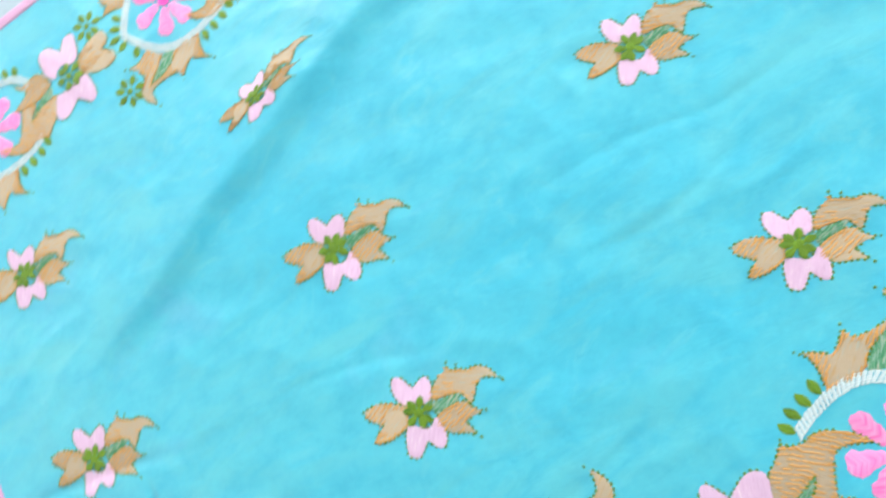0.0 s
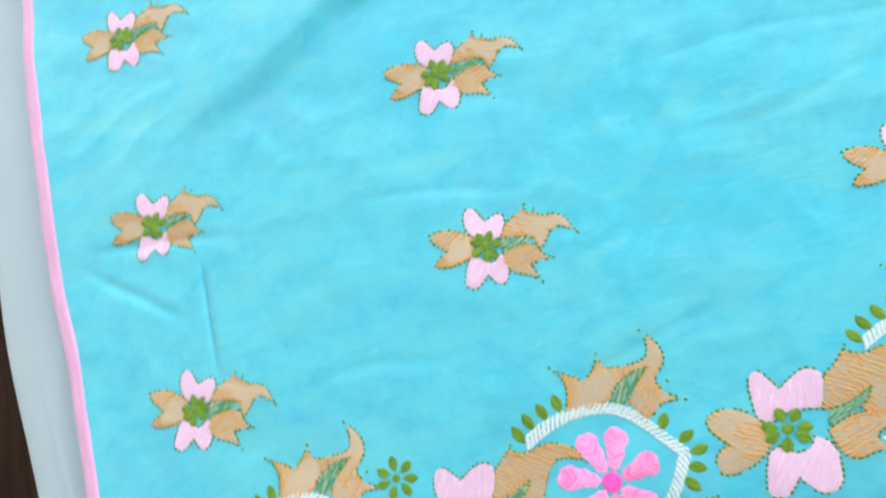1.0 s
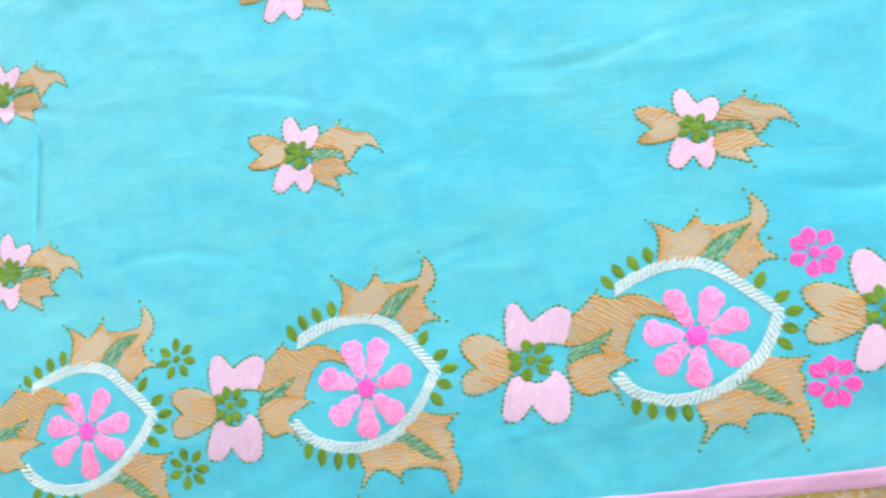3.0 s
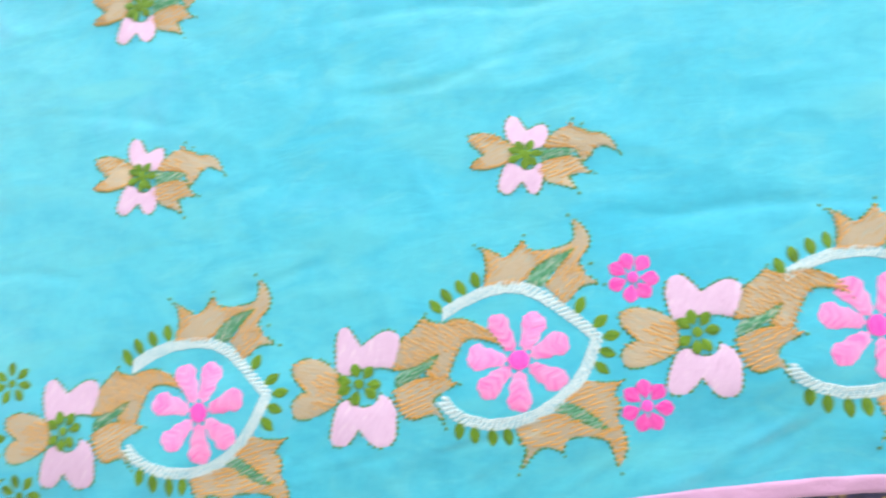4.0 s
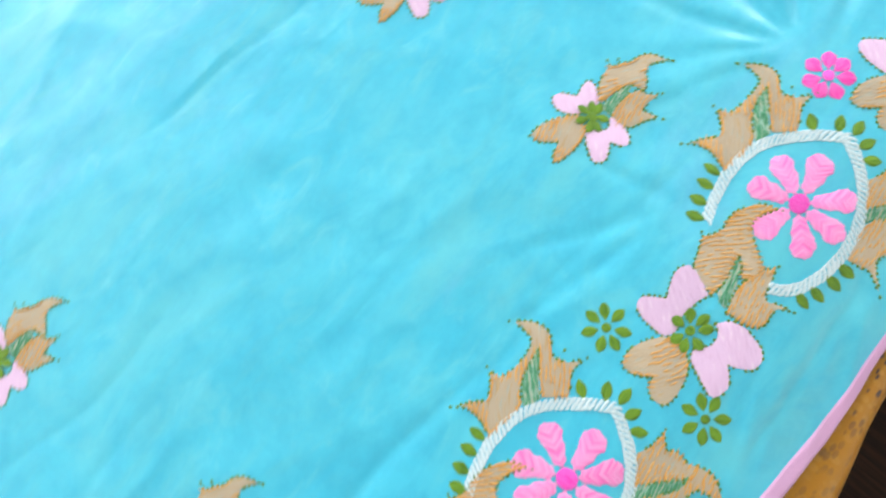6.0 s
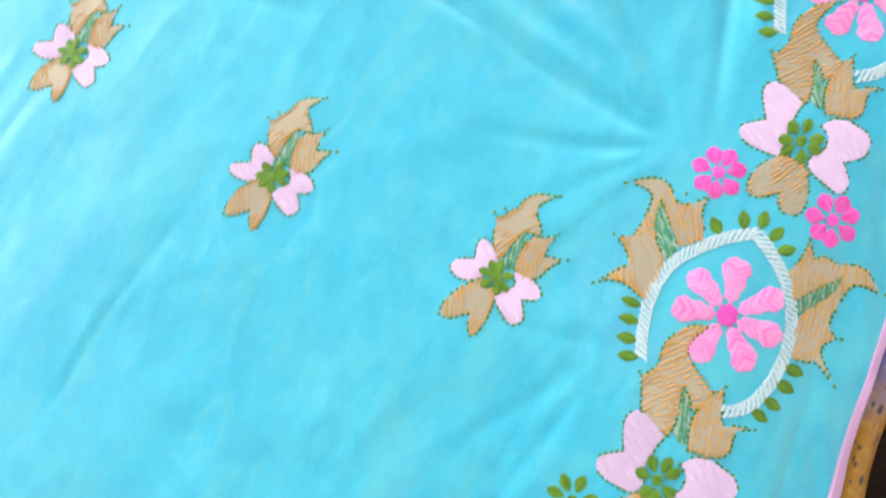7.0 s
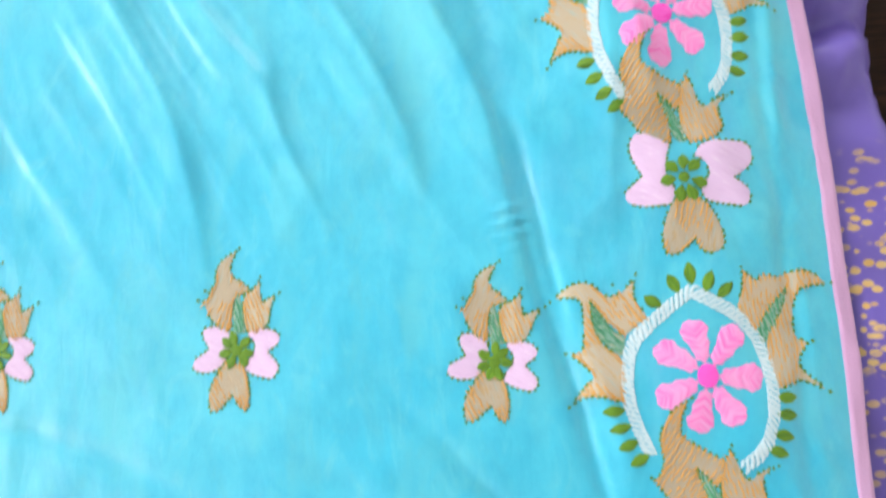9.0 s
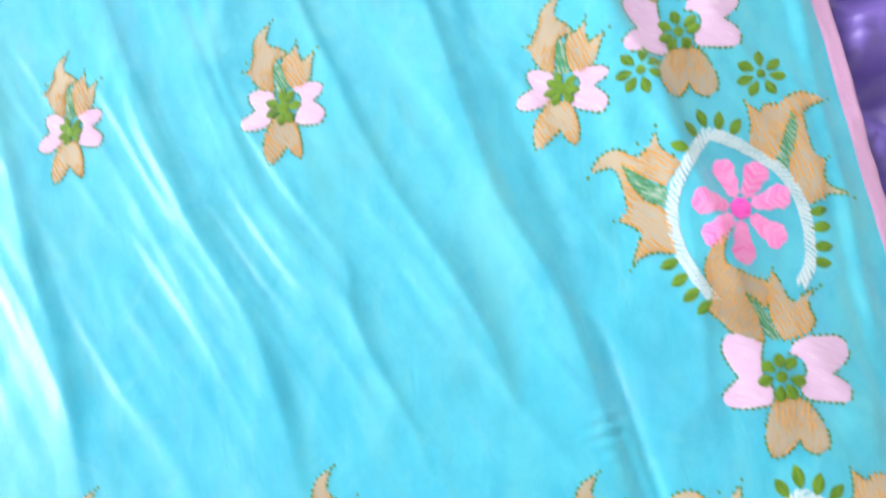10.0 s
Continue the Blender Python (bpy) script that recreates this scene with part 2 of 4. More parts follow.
def drape(x, y):
    """Height of the turquoise cloth over its support."""
    x, y = np.asarray(x, float), np.asarray(y, float)
    z = 0.0018 * field(x * 4, y * 4, 0) + 0.0006 * field(x * 22, y * 16, 1)
    a, b = turned(x, y, -24)
    z = z + 0.0005 * field(a * 9, b * 30, 2)
    # crumpling: shallow facets between sharp little ridges
    wx, wy = x + 0.03 * field(x * 7, y * 7, 13), y + 0.03 * field(x * 7, y * 7, 14)
    z = z - 0.0013 * np.abs(field(wx * 7, wy * 10, 11)) * (0.6 + 0.4 * field(x * 3, y * 3, 5)) - 0.0010 * np.abs(field(wx * 17 + wy * 5, wy * 23, 12))
    # long slanting folds towards the window end
    a, b = turned(x, y, 27)
    b = b + 0.02 * field(a * 5, b * 5, 3)
    long = ease(x, 0.80, 1.05)
    z = z + long * (0.0034 * field(a * 3.2, b * 14, 4) - 0.0034 * np.abs(field(a * 4.0, b * 22, 6)) - 0.0028 * np.abs(field(a * 8, b * 46, 10)) + 0.0006 * field(a * 12, b * 70, 9))
    z = z + fold(x, y, (0.86, 0.98, 1.06, 1.22, 1.6), (0.113, 0.155, 0.187, 0.222, 0.32), 0.0066)
    z = z + fold(x, y, (0.93, 1.03, 1.12, 1.25, 1.6), (0.200, 0.241, 0.283, 0.332, 0.45), 0.0062)
    z = z + fold(x, y, (1.00, 1.09, 1.16, 1.5), (0.312, 0.378, 0.402, 0.52), 0.0040, 0.020, 0.006)
    z = z + fold(x, y, (0.89, 0.995, 1.085, 1.28, 1.6), (0.370, 0.404, 0.443, 0.511, 0.62), 0.0072, 0.040, 0.0075)
    z = z + fold(x, y, (0.905, 0.942, 0.975), (0.268, 0.292, 0.323), 0.0050, 0.012, 0.0045)
    z = z + fold(x, y, (0.91, 1.02, 1.13, 1.5), (0.558, 0.587, 0.608, 0.70), 0.0062)
    z = z + fold(x, y, (0.98, 1.055, 1.136, 1.222, 1.5), (0.034, 0.046, 0.056, 0.089, 0.15), 0.0160, 0.028, 0.010)
    z = z + fold(x, y, (0.88, 0.93, 0.99), (0.062, 0.062, 0.064), 0.0022, 0.010, 0.006) + fold(x, y, (0.89, 0.97, 1.2), (-0.053, -0.052, -0.054), 0.0050, 0.012, 0.008)
    # a long trough beside the border, deepening towards the window end
    line = sum(np.interp(x + d, (0.58, 0.64, 0.815, 0.87, 0.945, 1.056, 1.25, 1.6), (0.045, 0.056, 0.099, 0.110, 0.120, 0.140, 0.185, 0.27)) for d in (-0.03, 0, 0.03)) / 3
    z = z - ease(x, 0.62, 0.80) * 0.0034 * np.exp(-(((y - line + 0.003 * field(x * 14, 0 * x, 8)) / 0.010) ** 2))
    z = z + ease(x, 0.9, 1.1) * (1 - ease(y, 0.06, 0.12)) * (0.0018 * field(x * 4, y * 38, 8) - 0.0014 * np.abs(field(x * 6 + 3, y * 60, 2)))
    # a knot of ripples beside the trough
    rx, ry = turned(x - 0.893, y - 0.124, 12)
    z = z + 0.0016 * np.sin(rx * 640) * np.exp(-((rx / 0.020) ** 2) - (ry / 0.016) ** 2)
    # puckers that gather at one stitch of the border
    dx, dy = x - 0.621, y - 0.072
    r = np.hypot(dx, dy) + 1e-6
    angle = np.arctan2(dy, dx)
    z = z + 0.0008 * np.sin(angle * 15 + 2.0 * field(angle * 2, r * 3, 7)) * np.exp(-r / 0.11) * ease(r, 0.0, 0.035) * ease(dy, -0.03, 0.05)
    # the big fold across the far corner
    a, b = turned(x + 0.35, y - 0.492, 18.5)
    b = b + 0.012 * field(a * 6, 0 * a, 10)
    keep = ease(a, -0.30, -0.10) * (1 - ease(a, 0.20, 0.5))
    b = b - 0.016
    z = z + keep * 0.0088 * np.where(b > 0, np.exp(-((np.maximum(b, 0) / 0.085) ** 1.5)), np.exp(-((b / 0.021) ** 2)))
    # the cloth rolls down towards the near hem
    z = z - (0.45 + 0.55 * ease(x, 0.2, 0.5)) * 1.1 * np.maximum(0, 0.03 - y) ** 2
    # small slanting wrinkles along the near hem, and faint lines of old folds
    a, b = turned(x, y, 24)
    z = z - (1 - ease(y, -0.065, -0.02)) * (0.0026 * np.abs(field(a * 8, b * 34, 4)) + 0.0014 * np.abs(field(a * 16, b * 70, 3)))
    for x0, y0, x1, y1 in ((0.30, 0.60, 0.62, 0.56), (0.22, 0.44, 0.44, 0.40), (-0.16, 0.33, 0.16, 0.30), (-0.12, 0.25, 0.1, 0.26), (-0.42, 0.29, -0.24, 0.25), (-0.52, 0.14, -0.36, 0.13), (-0.64, 0.06, -0.56, 0.045)):
        z = z + crease(x, y, x0, y0, x1, y1, 0.0050, 0.0006, 0.008)
    # single creases
    z = z + crease(x, y, -0.574, 0.290, -0.580, 0.172, 0.0021, 0.0040)
    z = z + crease(x, y, -0.70, 0.315, -0.60, 0.232, 0.0050, 0.0020) + crease(x, y, -0.70, 0.335, -0.54, 0.30, 0.0055, 0.0016)
    z = z + crease(x, y, -0.28, 0.085, -0.13, 0.105, 0.0048, 0.0008, 0.006) + crease(x, y, 0.06, 0.10, 0.42, 0.085, 0.0060, 0.0006, 0.01)
    z = z + crease(x, y, -0.20, -0.062, -0.09, -0.052, 0.0018, 0.0009) + crease(x, y, -0.09, -0.058, 0.03, -0.042, 0.0024, 0.0011)
    z = z + crease(x, y, 0.12, -0.09, 0.22, -0.062, 0.0030, 0.0014) + crease(x, y, 0.35, -0.088, 0.50, -0.075, 0.0036, 0.0022)
    z = z + crease(x, y, 0.30, 0.11, 0.60, 0.075, 0.0050, 0.0006, 0.01) + crease(x, y, 0.62, -0.07, 1.3, -0.055, 0.0060, 0.0032)
    # grooves and ridges that run out from two tight stitches of the border
    z = z + crease(x, y, 0.617, 0.075, 0.680, 0.345, 0.0075, 0.0026, 0.012) + crease(x, y, 0.695, 0.37, 0.765, 0.56, 0.0088, 0.0022, 0.012)
    z = z + crease(x, y, 0.600, 0.36, 0.612, 0.58, 0.0075, 0.0016, 0.012) + crease(x, y, 0.622, 0.075, 0.735, 0.18, 0.0063, 0.0022, 0.012) + crease(x, y, 0.628, 0.07, 0.79, 0.235, 0.0075, 0.0019, 0.012)
    z = z + crease(x, y, 0.632, 0.10, 0.695, 0.33, 0.0125, -0.0026, 0.012) + crease(x, y, 0.648, 0.10, 0.735, 0.29, 0.0112, -0.0026, 0.012) + crease(x, y, 0.70, 0.055, 0.80, 0.088, 0.0075, -0.0026, 0.012)
    z = z + crease(x, y, 0.60, 0.08, 0.575, 0.22, 0.0063, 0.0014, 0.012) + crease(x, y, 0.59, 0.075, 0.50, 0.125, 0.0063, 0.0010, 0.012)
    z = z + crease(x, y, 0.455, 0.050, 0.29, 0.104, 0.0057, 0.0010, 0.012) + crease(x, y, 0.452, 0.055, 0.36, 0.125, 0.0057, 0.0010, 0.012) + crease(x, y, 0.456, 0.055, 0.445, 0.16, 0.0063, 0.0009, 0.012) + crease(x, y, 0.26, 0.085, 0.06, 0.115, 0.0057, 0.0007, 0.012)
    # sharp creases in the trough beside the border
    z = z + crease(x, y, 0.99, 0.136, 0.85, 0.108, 0.0034, 0.0022) + crease(x, y, 0.88, 0.116, 0.64, 0.056, 0.0044, 0.0026) + crease(x, y, 0.96, 0.118, 0.80, 0.088, 0.0030, 0.0020)
    return z


GRID_X, GRID_Y, GRID_STEP = -0.90, -0.26, 0.0025
GRID = drape(*np.meshgrid(np.arange(GRID_X, 2.15, GRID_STEP), np.arange(GRID_Y, 1.40, GRID_STEP)))


def lie(x, y):
    """The same height for what is laid on the cloth, read from a fine grid."""
    u, v = (np.asarray(x, float) - GRID_X) / GRID_STEP, (np.asarray(y, float) - GRID_Y) / GRID_STEP
    i, j = np.clip(u.astype(int), 0, GRID.shape[1] - 2), np.clip(v.astype(int), 0, GRID.shape[0] - 2)
    u, v = np.clip(u - i, 0, 1), np.clip(v - j, 0, 1)
    return (GRID[j, i] * (1 - u) + GRID[j, i + 1] * u) * (1 - v) + (GRID[j + 1, i] * (1 - u) + GRID[j + 1, i + 1] * u) * v


def hem_left(y):
    y = np.asarray(y, float)
    return -0.739 + 0.010 * np.exp(-(((y - 0.037) / 0.022) ** 2)) + 0.010 * ease(y, 0.5, 0.7) + 0.0045 * field(y * 9, 0 * y, 11)


HEM_U = (-0.8, -0.06, 0.04, 0.19, 0.30, 0.40, 0.50, 0.70, 0.86, 0.95, 1.04, 1.18, 1.5, 2.1)
HEM_V = (-0.119, -0.120, -0.1165, -0.1178, -0.1235, -0.126, -0.114, -0.1125, -0.110, -0.109, -0.101, -0.091, -0.088, -0.088)


def hem_near(x):
    x = np.asarray(x, float)
    return sum(np.interp(x + d, HEM_U, HEM_V) for d in (-0.04, 0, 0.04)) / 3 + 0.0012 * field(x * 14, 0 * x, 12)


def hem_far(x):
    return 0.842 + 0.004 * field(np.asarray(x, float) * 6, 0 * np.asarray(x, float), 13)


# ---------------------------------------------------------------- building help
def mesh_of(name, verts, faces, material, uvs=None, smooth=True):
    data = bpy.data.meshes.new(name)
    data.from_pydata([tuple(v) for v in verts], [], faces)
    data.materials.append(material)
    if uvs is not None:
        loops = np.empty(len(data.loops), int)
        data.loops.foreach_get("vertex_index", loops)
        data.uv_layers.new(name="thread").data.foreach_set("uv", np.asarray(uvs, float)[loops].ravel())
    if smooth:
        data.polygons.foreach_set("use_smooth", [True] * len(data.polygons))
    data.update()
    return data


def child(name, data, parent, label=""):
    ob = new(name, data)
    ob.parent = parent
    return tagged(ob, label)


def sheet(nx, ny, where):
    """Vertices and faces of a sheet whose point for (s, t) from 0 to 1 is where(s, t), for whole arrays at once."""
    s, t = np.meshgrid(np.linspace(0, 1, nx), np.linspace(0, 1, ny))
    verts = np.stack([v.ravel() for v in where(s, t)], -1)
    faces = [(j * nx + i, j * nx + i + 1, (j + 1) * nx + i + 1, (j + 1) * nx + i) for j in range(ny - 1) for i in range(nx - 1)]
    return verts, faces


def thing(name, label, category, group="", kind=""):
    return tagged(new(name), label, category, group, kind)


def box(name, lo, hi, material, bevel=0.0):
    bm = bmesh.new()
    bmesh.ops.create_cube(bm, size=1)
    for v in bm.verts:
        v.co = [l + (c + 0.5) * (h - l) for l, h, c in zip(lo, hi, v.co)]
    if bevel:
        bmesh.ops.bevel(bm, geom=bm.edges[:], offset=bevel, segments=3, affect="EDGES", profile=0.5)
    data = bpy.data.meshes.new(name)
    bm.to_mesh(data)
    bm.free()
    data.materials.append(material)
    return data


# ---------------------------------------------------------------- room
x0, x1, y0, y1, z0, z1 = ROOM
tagged(new("floor", box("floor", (x0, y0, z0 - 0.1), (x1, y1, z0), WOOD)), "dark brown polished wooden floor", "floor", kind="structure")
tagged(new("ceiling", box("ceiling", (x0, y0, z1), (x1, y1, z1 + 0.1), CEILING)), "plain white painted ceiling", "ceiling", kind="structure")
tagged(new("wall_west", box("wall_west", (x0 - 0.15, y0 - 0.15, z0), (x0, y1 + 0.15, z1), PLASTER)), "plain cream plaster wall", "wall", kind="structure")
tagged(new("wall_south", box("wall_south", (x0, y0 - 0.15, z0), (x1, y0, z1), PLASTER)), "plain cream plaster wall", "wall", kind="structure")


def wall_with_window(name, lo, hi, axis, a0, a1, b0, b1, label):
    """A wall of four blocks round an opening from a0 to a1 along the axis and b0 to b1 in height."""
    wall = thing(name, label, "wall", kind="structure")
    for la, ha, lb, hb in ((lo[axis], a0, lo[2], hi[2]), (a1, hi[axis], lo[2], hi[2]), (a0, a1, lo[2], b0), (a0, a1, b1, hi[2])):
        p, q = list(lo), list(hi)
        p[axis], q[axis], p[2], q[2] = la, ha, lb, hb
        child("wall_block", box("wall_block", p, q, PLASTER), wall)
    for la, ha, lb, hb in ((a0, a0 + 0.05, b0, b1), (a1 - 0.05, a1, b0, b1), (a0 + 0.05, a1 - 0.05, b0, b0 + 0.05), (a0 + 0.05, a1 - 0.05, b1 - 0.05, b1)):
        p, q = [v + 0.04 for v in lo], [v - 0.04 for v in hi]
        p[axis], q[axis], p[2], q[2] = la, ha, lb, hb
        child("window_frame", box("window_frame", p, q, FRAME_PAINT, 0.006), wall, "white painted window frame")
    return wall


wall_with_window("wall_east", (x1, y0 - 0.15, z0), (x1 + 0.15, y1 + 0.15, z1), 1, 0.05, 2.75, 0.38, 2.22, "cream plaster wall with an open window")
wall_with_window("wall_north", (x0, y1, z0), (x1, y1 + 0.15, z1), 0, -1.45, 2.05, 0.38, 2.32, "cream plaster wall with a wide open window")

# ---------------------------------------------------------------- bed and the cloths under the sari
bed = thing("bed", "low bed with a dark mattress under layered cloths", "bed")
child("mattress", box("mattress", (-0.745, -0.085, -0.24), (2.25, 1.35, -0.062), MATTRESS, 0.03), bed)
for sx in (-0.66, 2.16):
    for sy in (0.0, 1.26):
        child("leg", box("leg", (sx - 0.04, sy - 0.04, z0), (sx + 0.04, sy + 0.04, -0.29), WOOD, 0.008), bed)
child("bed_base", box("bed_base", (-0.72, -0.06, -0.29), (2.22, 1.32, -0.24), WOOD, 0.008), bed)


def sheet_place(s, t):
    y = -0.05 + 1.40 * t
    edge = -0.846 + 0.022 * (1 - ease(y, 0.0, 0.32)) + 0.004 * field(y * 7, 0 * y, 14)
    x = edge + (2.24 - edge) * s**2.2
    off = x - edge
    z = -0.022 - 0.05 * np.exp(-off / 0.012) + 0.004 * field(x * 14, y * 3, 3) * ease(off, 0, 0.03)
    z = np.minimum(z, np.where(x > -0.70, lie(x, y) - 0.012, z)) - 0.010 * ease(x, -0.68, -0.6)
    z = z + 0.006 * np.exp(-(((x + 0.755 + 0.12 * (y - 0.05)) / 0.008) ** 2)) * (1 - ease(y, 0.12, 0.3))
    return x, y, z


def solid_sheet(name, nx, ny, where, material, thick=0.0015):
    verts, faces = sheet(nx, ny, where)
    ob = new(name, mesh_of(name, verts, faces, material))
    mod = ob.modifiers.new("thickness", "SOLIDIFY")
    mod.thickness, mod.offset = thick, -1
    return ob


tagged(solid_sheet("bed_sheet", 150, 160, sheet_place, SHEET), "pale grey-blue cotton sheet spread under the sari", "sheet")

PRINT_U = (-0.6, -0.1, 0.1, 0.25, 0.32, 0.36, 0.40, 0.45, 0.51, 0.60, 0.75, 0.88, 0.965, 1.01, 1.1, 1.3, 2.1)
PRINT_V = (-0.215, -0.205, -0.195, -0.19, -0.182, -0.168, -0.157, -0.146, -0.141, -0.157, -0.180, -0.174, -0.160, -0.157, -0.18, -0.19, -0.19)


def print_place(s, t):
    x = -0.55 + 2.6 * s
    edge = sum(np.interp(x + d, PRINT_U, PRINT_V) for d in (-0.012, 0, 0.012)) / 3 + 0.002 * field(x * 25, 0 * x, 15)
    y = edge + (0.12 - edge) * t**1.3
    off = y - edge
    a, b = turned(x, y, 62)
    z = -0.030 - 0.02 * np.exp(-off / 0.008) + ease(x, 0.45, 0.7) * 0.013 * field(a * 5, b * 22, 2) * (1 - ease(y, -0.08, 0.0)) + 0.002 * field(x * 20, y * 20, 5)
    z = z + ease(x, 0.93, 1.05) * (1 - ease(y, -0.09, -0.05)) * (0.014 * np.sin(x * 74 + y * 20 + 2 * field(x * 6, y * 6, 7)) - 0.020 * np.abs(field(x * 26 + y * 18, y * 24, 9)) - 0.009 * np.abs(field(x * 60, y * 44, 3)))
    return x, y, np.where(y > hem_near(x) - 0.004, np.minimum(z, lie(x, y) - 0.008), z)


tagged(solid_sheet("printed_cloth", 420, 50, print_place, PRINT), "purple silk cloth with gold and cream block print", "cloth")

# ---------------------------------------------------------------- the sari: ground cloth and hems
sari = thing("embroidered_sari", "turquoise silk sari with embroidered flowers and pink hem", "sari")


def sari_place(s, t):
    y = hem_near(-0.7 + 2.75 * s) + 0.004
    y = y + (0.838 - y) * t
    edge = hem_left(y) + 0.006
    x = edge + (2.05 - edge) * s
    y = hem_near(x) + 0.004 + (hem_far(x) - 0.004 - hem_near(x) - 0.004) * t
    return x, y, drape(x, y)


verts, faces = sheet(860, 320, sari_place)
child("ground_cloth", mesh_of("ground_cloth", verts, faces, TURQUOISE), sari, "creased turquoise silk")


def hem_band(name, points, inward, width, pinch=0.0):
    """A folded band, rounded in section, along a line of points; inward points to the cloth."""
    n, ring = len(points), 9
    verts, faces = [], []
    tangent = np.gradient(points, axis=0)
    tangent /= np.linalg.norm(tangent, axis=1)[:, None]
    side = np.stack([-tangent[:, 1], tangent[:, 0]], -1)
    side *= np.sign((side * inward).sum(1))[:, None]
    run = np.cumsum(np.r_[0, np.linalg.norm(np.diff(points, axis=0), axis=1)])
    wide = width * (1 + 0.06 * field(run * 16, 0 * run, 9)) * (1 - pinch * np.exp(-(((points[:, 0] - 0.52) / 0.09) ** 2)))
    for k in range(ring):
        u = k / (ring - 1)
        p = points + side * (wide * u)[:, None]
        dome = 0.0022 * (1 - (2 * u - 1) ** 6) - 0.0012 + 0.0005 * field(run * 60, run * 0 + u * 3, 2)
        verts.append(np.c_[p, lie(*p.T) + dome + (0.0004 if 0 < k < ring - 1 else -0.001)])
    verts = np.stack(verts, 1).reshape(-1, 3)
    for i in range(n - 1):
        for k in range(ring - 1):
            a = i * ring + k
            faces.append((a, a + 1, a + ring + 1, a + ring))
    return child(name, mesh_of(name, verts, faces, HEM), sari, "pink folded hem band")


along = np.linspace(-0.717, 2.05, 640)
hem_band("hem", np.c_[along, hem_near(along)], (0, 1), 0.0145, 0.45)
up = np.linspace(-0.118, 0.846, 260)
hem_band("hem", np.c_[hem_left(up), up], (1, 0), 0.0165)
along = np.linspace(-0.726, 2.05, 420)
hem_band("hem", np.c_[along, hem_far(along)], (0, -1), 0.0165)


# ---------------------------------------------------------------- embroidery
def rounded(knots, times=2, keep=72):
    """A closed outline in metres from knots in millimetres: soft bends, but sharp tips stay sharp."""
    p = [np.array(k, float) / 1000 for k in knots]
    for _ in range(times):
        out = []
        for i in range(len(p)):
            a, b, c = p[i - 1], p[i], p[(i + 1) % len(p)]
            u, v = b - a, c - b
            bend = abs(math.degrees(math.atan2(u[0] * v[1] - u[1] * v[0], u @ v)))
            out += [b] if bend > keep else [b * 0.75 + a * 0.25, b * 0.75 + c * 0.25]
        p = out
    return np.array(p)


def resampled(outline, step):
    closed = np.vstack([outline, outline[:1]])
    run = np.r_[0, np.cumsum(np.linalg.norm(np.diff(closed, axis=0), axis=1))]
    at = np.linspace(0, run[-1], max(6, int(run[-1] / step)) + 1)[:-1]
    return np.c_[np.interp(at, run, closed[:, 0]), np.interp(at, run, closed[:, 1])]


def within(points, outline):
    inside = np.zeros(len(points), bool)
    for (ax, ay), (bx, by) in zip(outline, np.roll(outline, -1, 0)):
        cross = (ay > points[:, 1]) != (by > points[:, 1])
        inside ^= cross & (points[:, 0] < (bx - ax) * (points[:, 1] - ay) / (by - ay + 1e-15) + ax)
    return inside


def gap_to(points, outline):
    far = np.full(len(points), 9.0)
    for a, b in zip(outline, np.roll(outline, -1, 0)):
        d = b - a
        s = np.clip(((points - a) @ d) / (d @ d + 1e-15), 0, 1)
        far = np.minimum(far, np.linalg.norm(points - a - s[:, None] * d, axis=1))
    return far


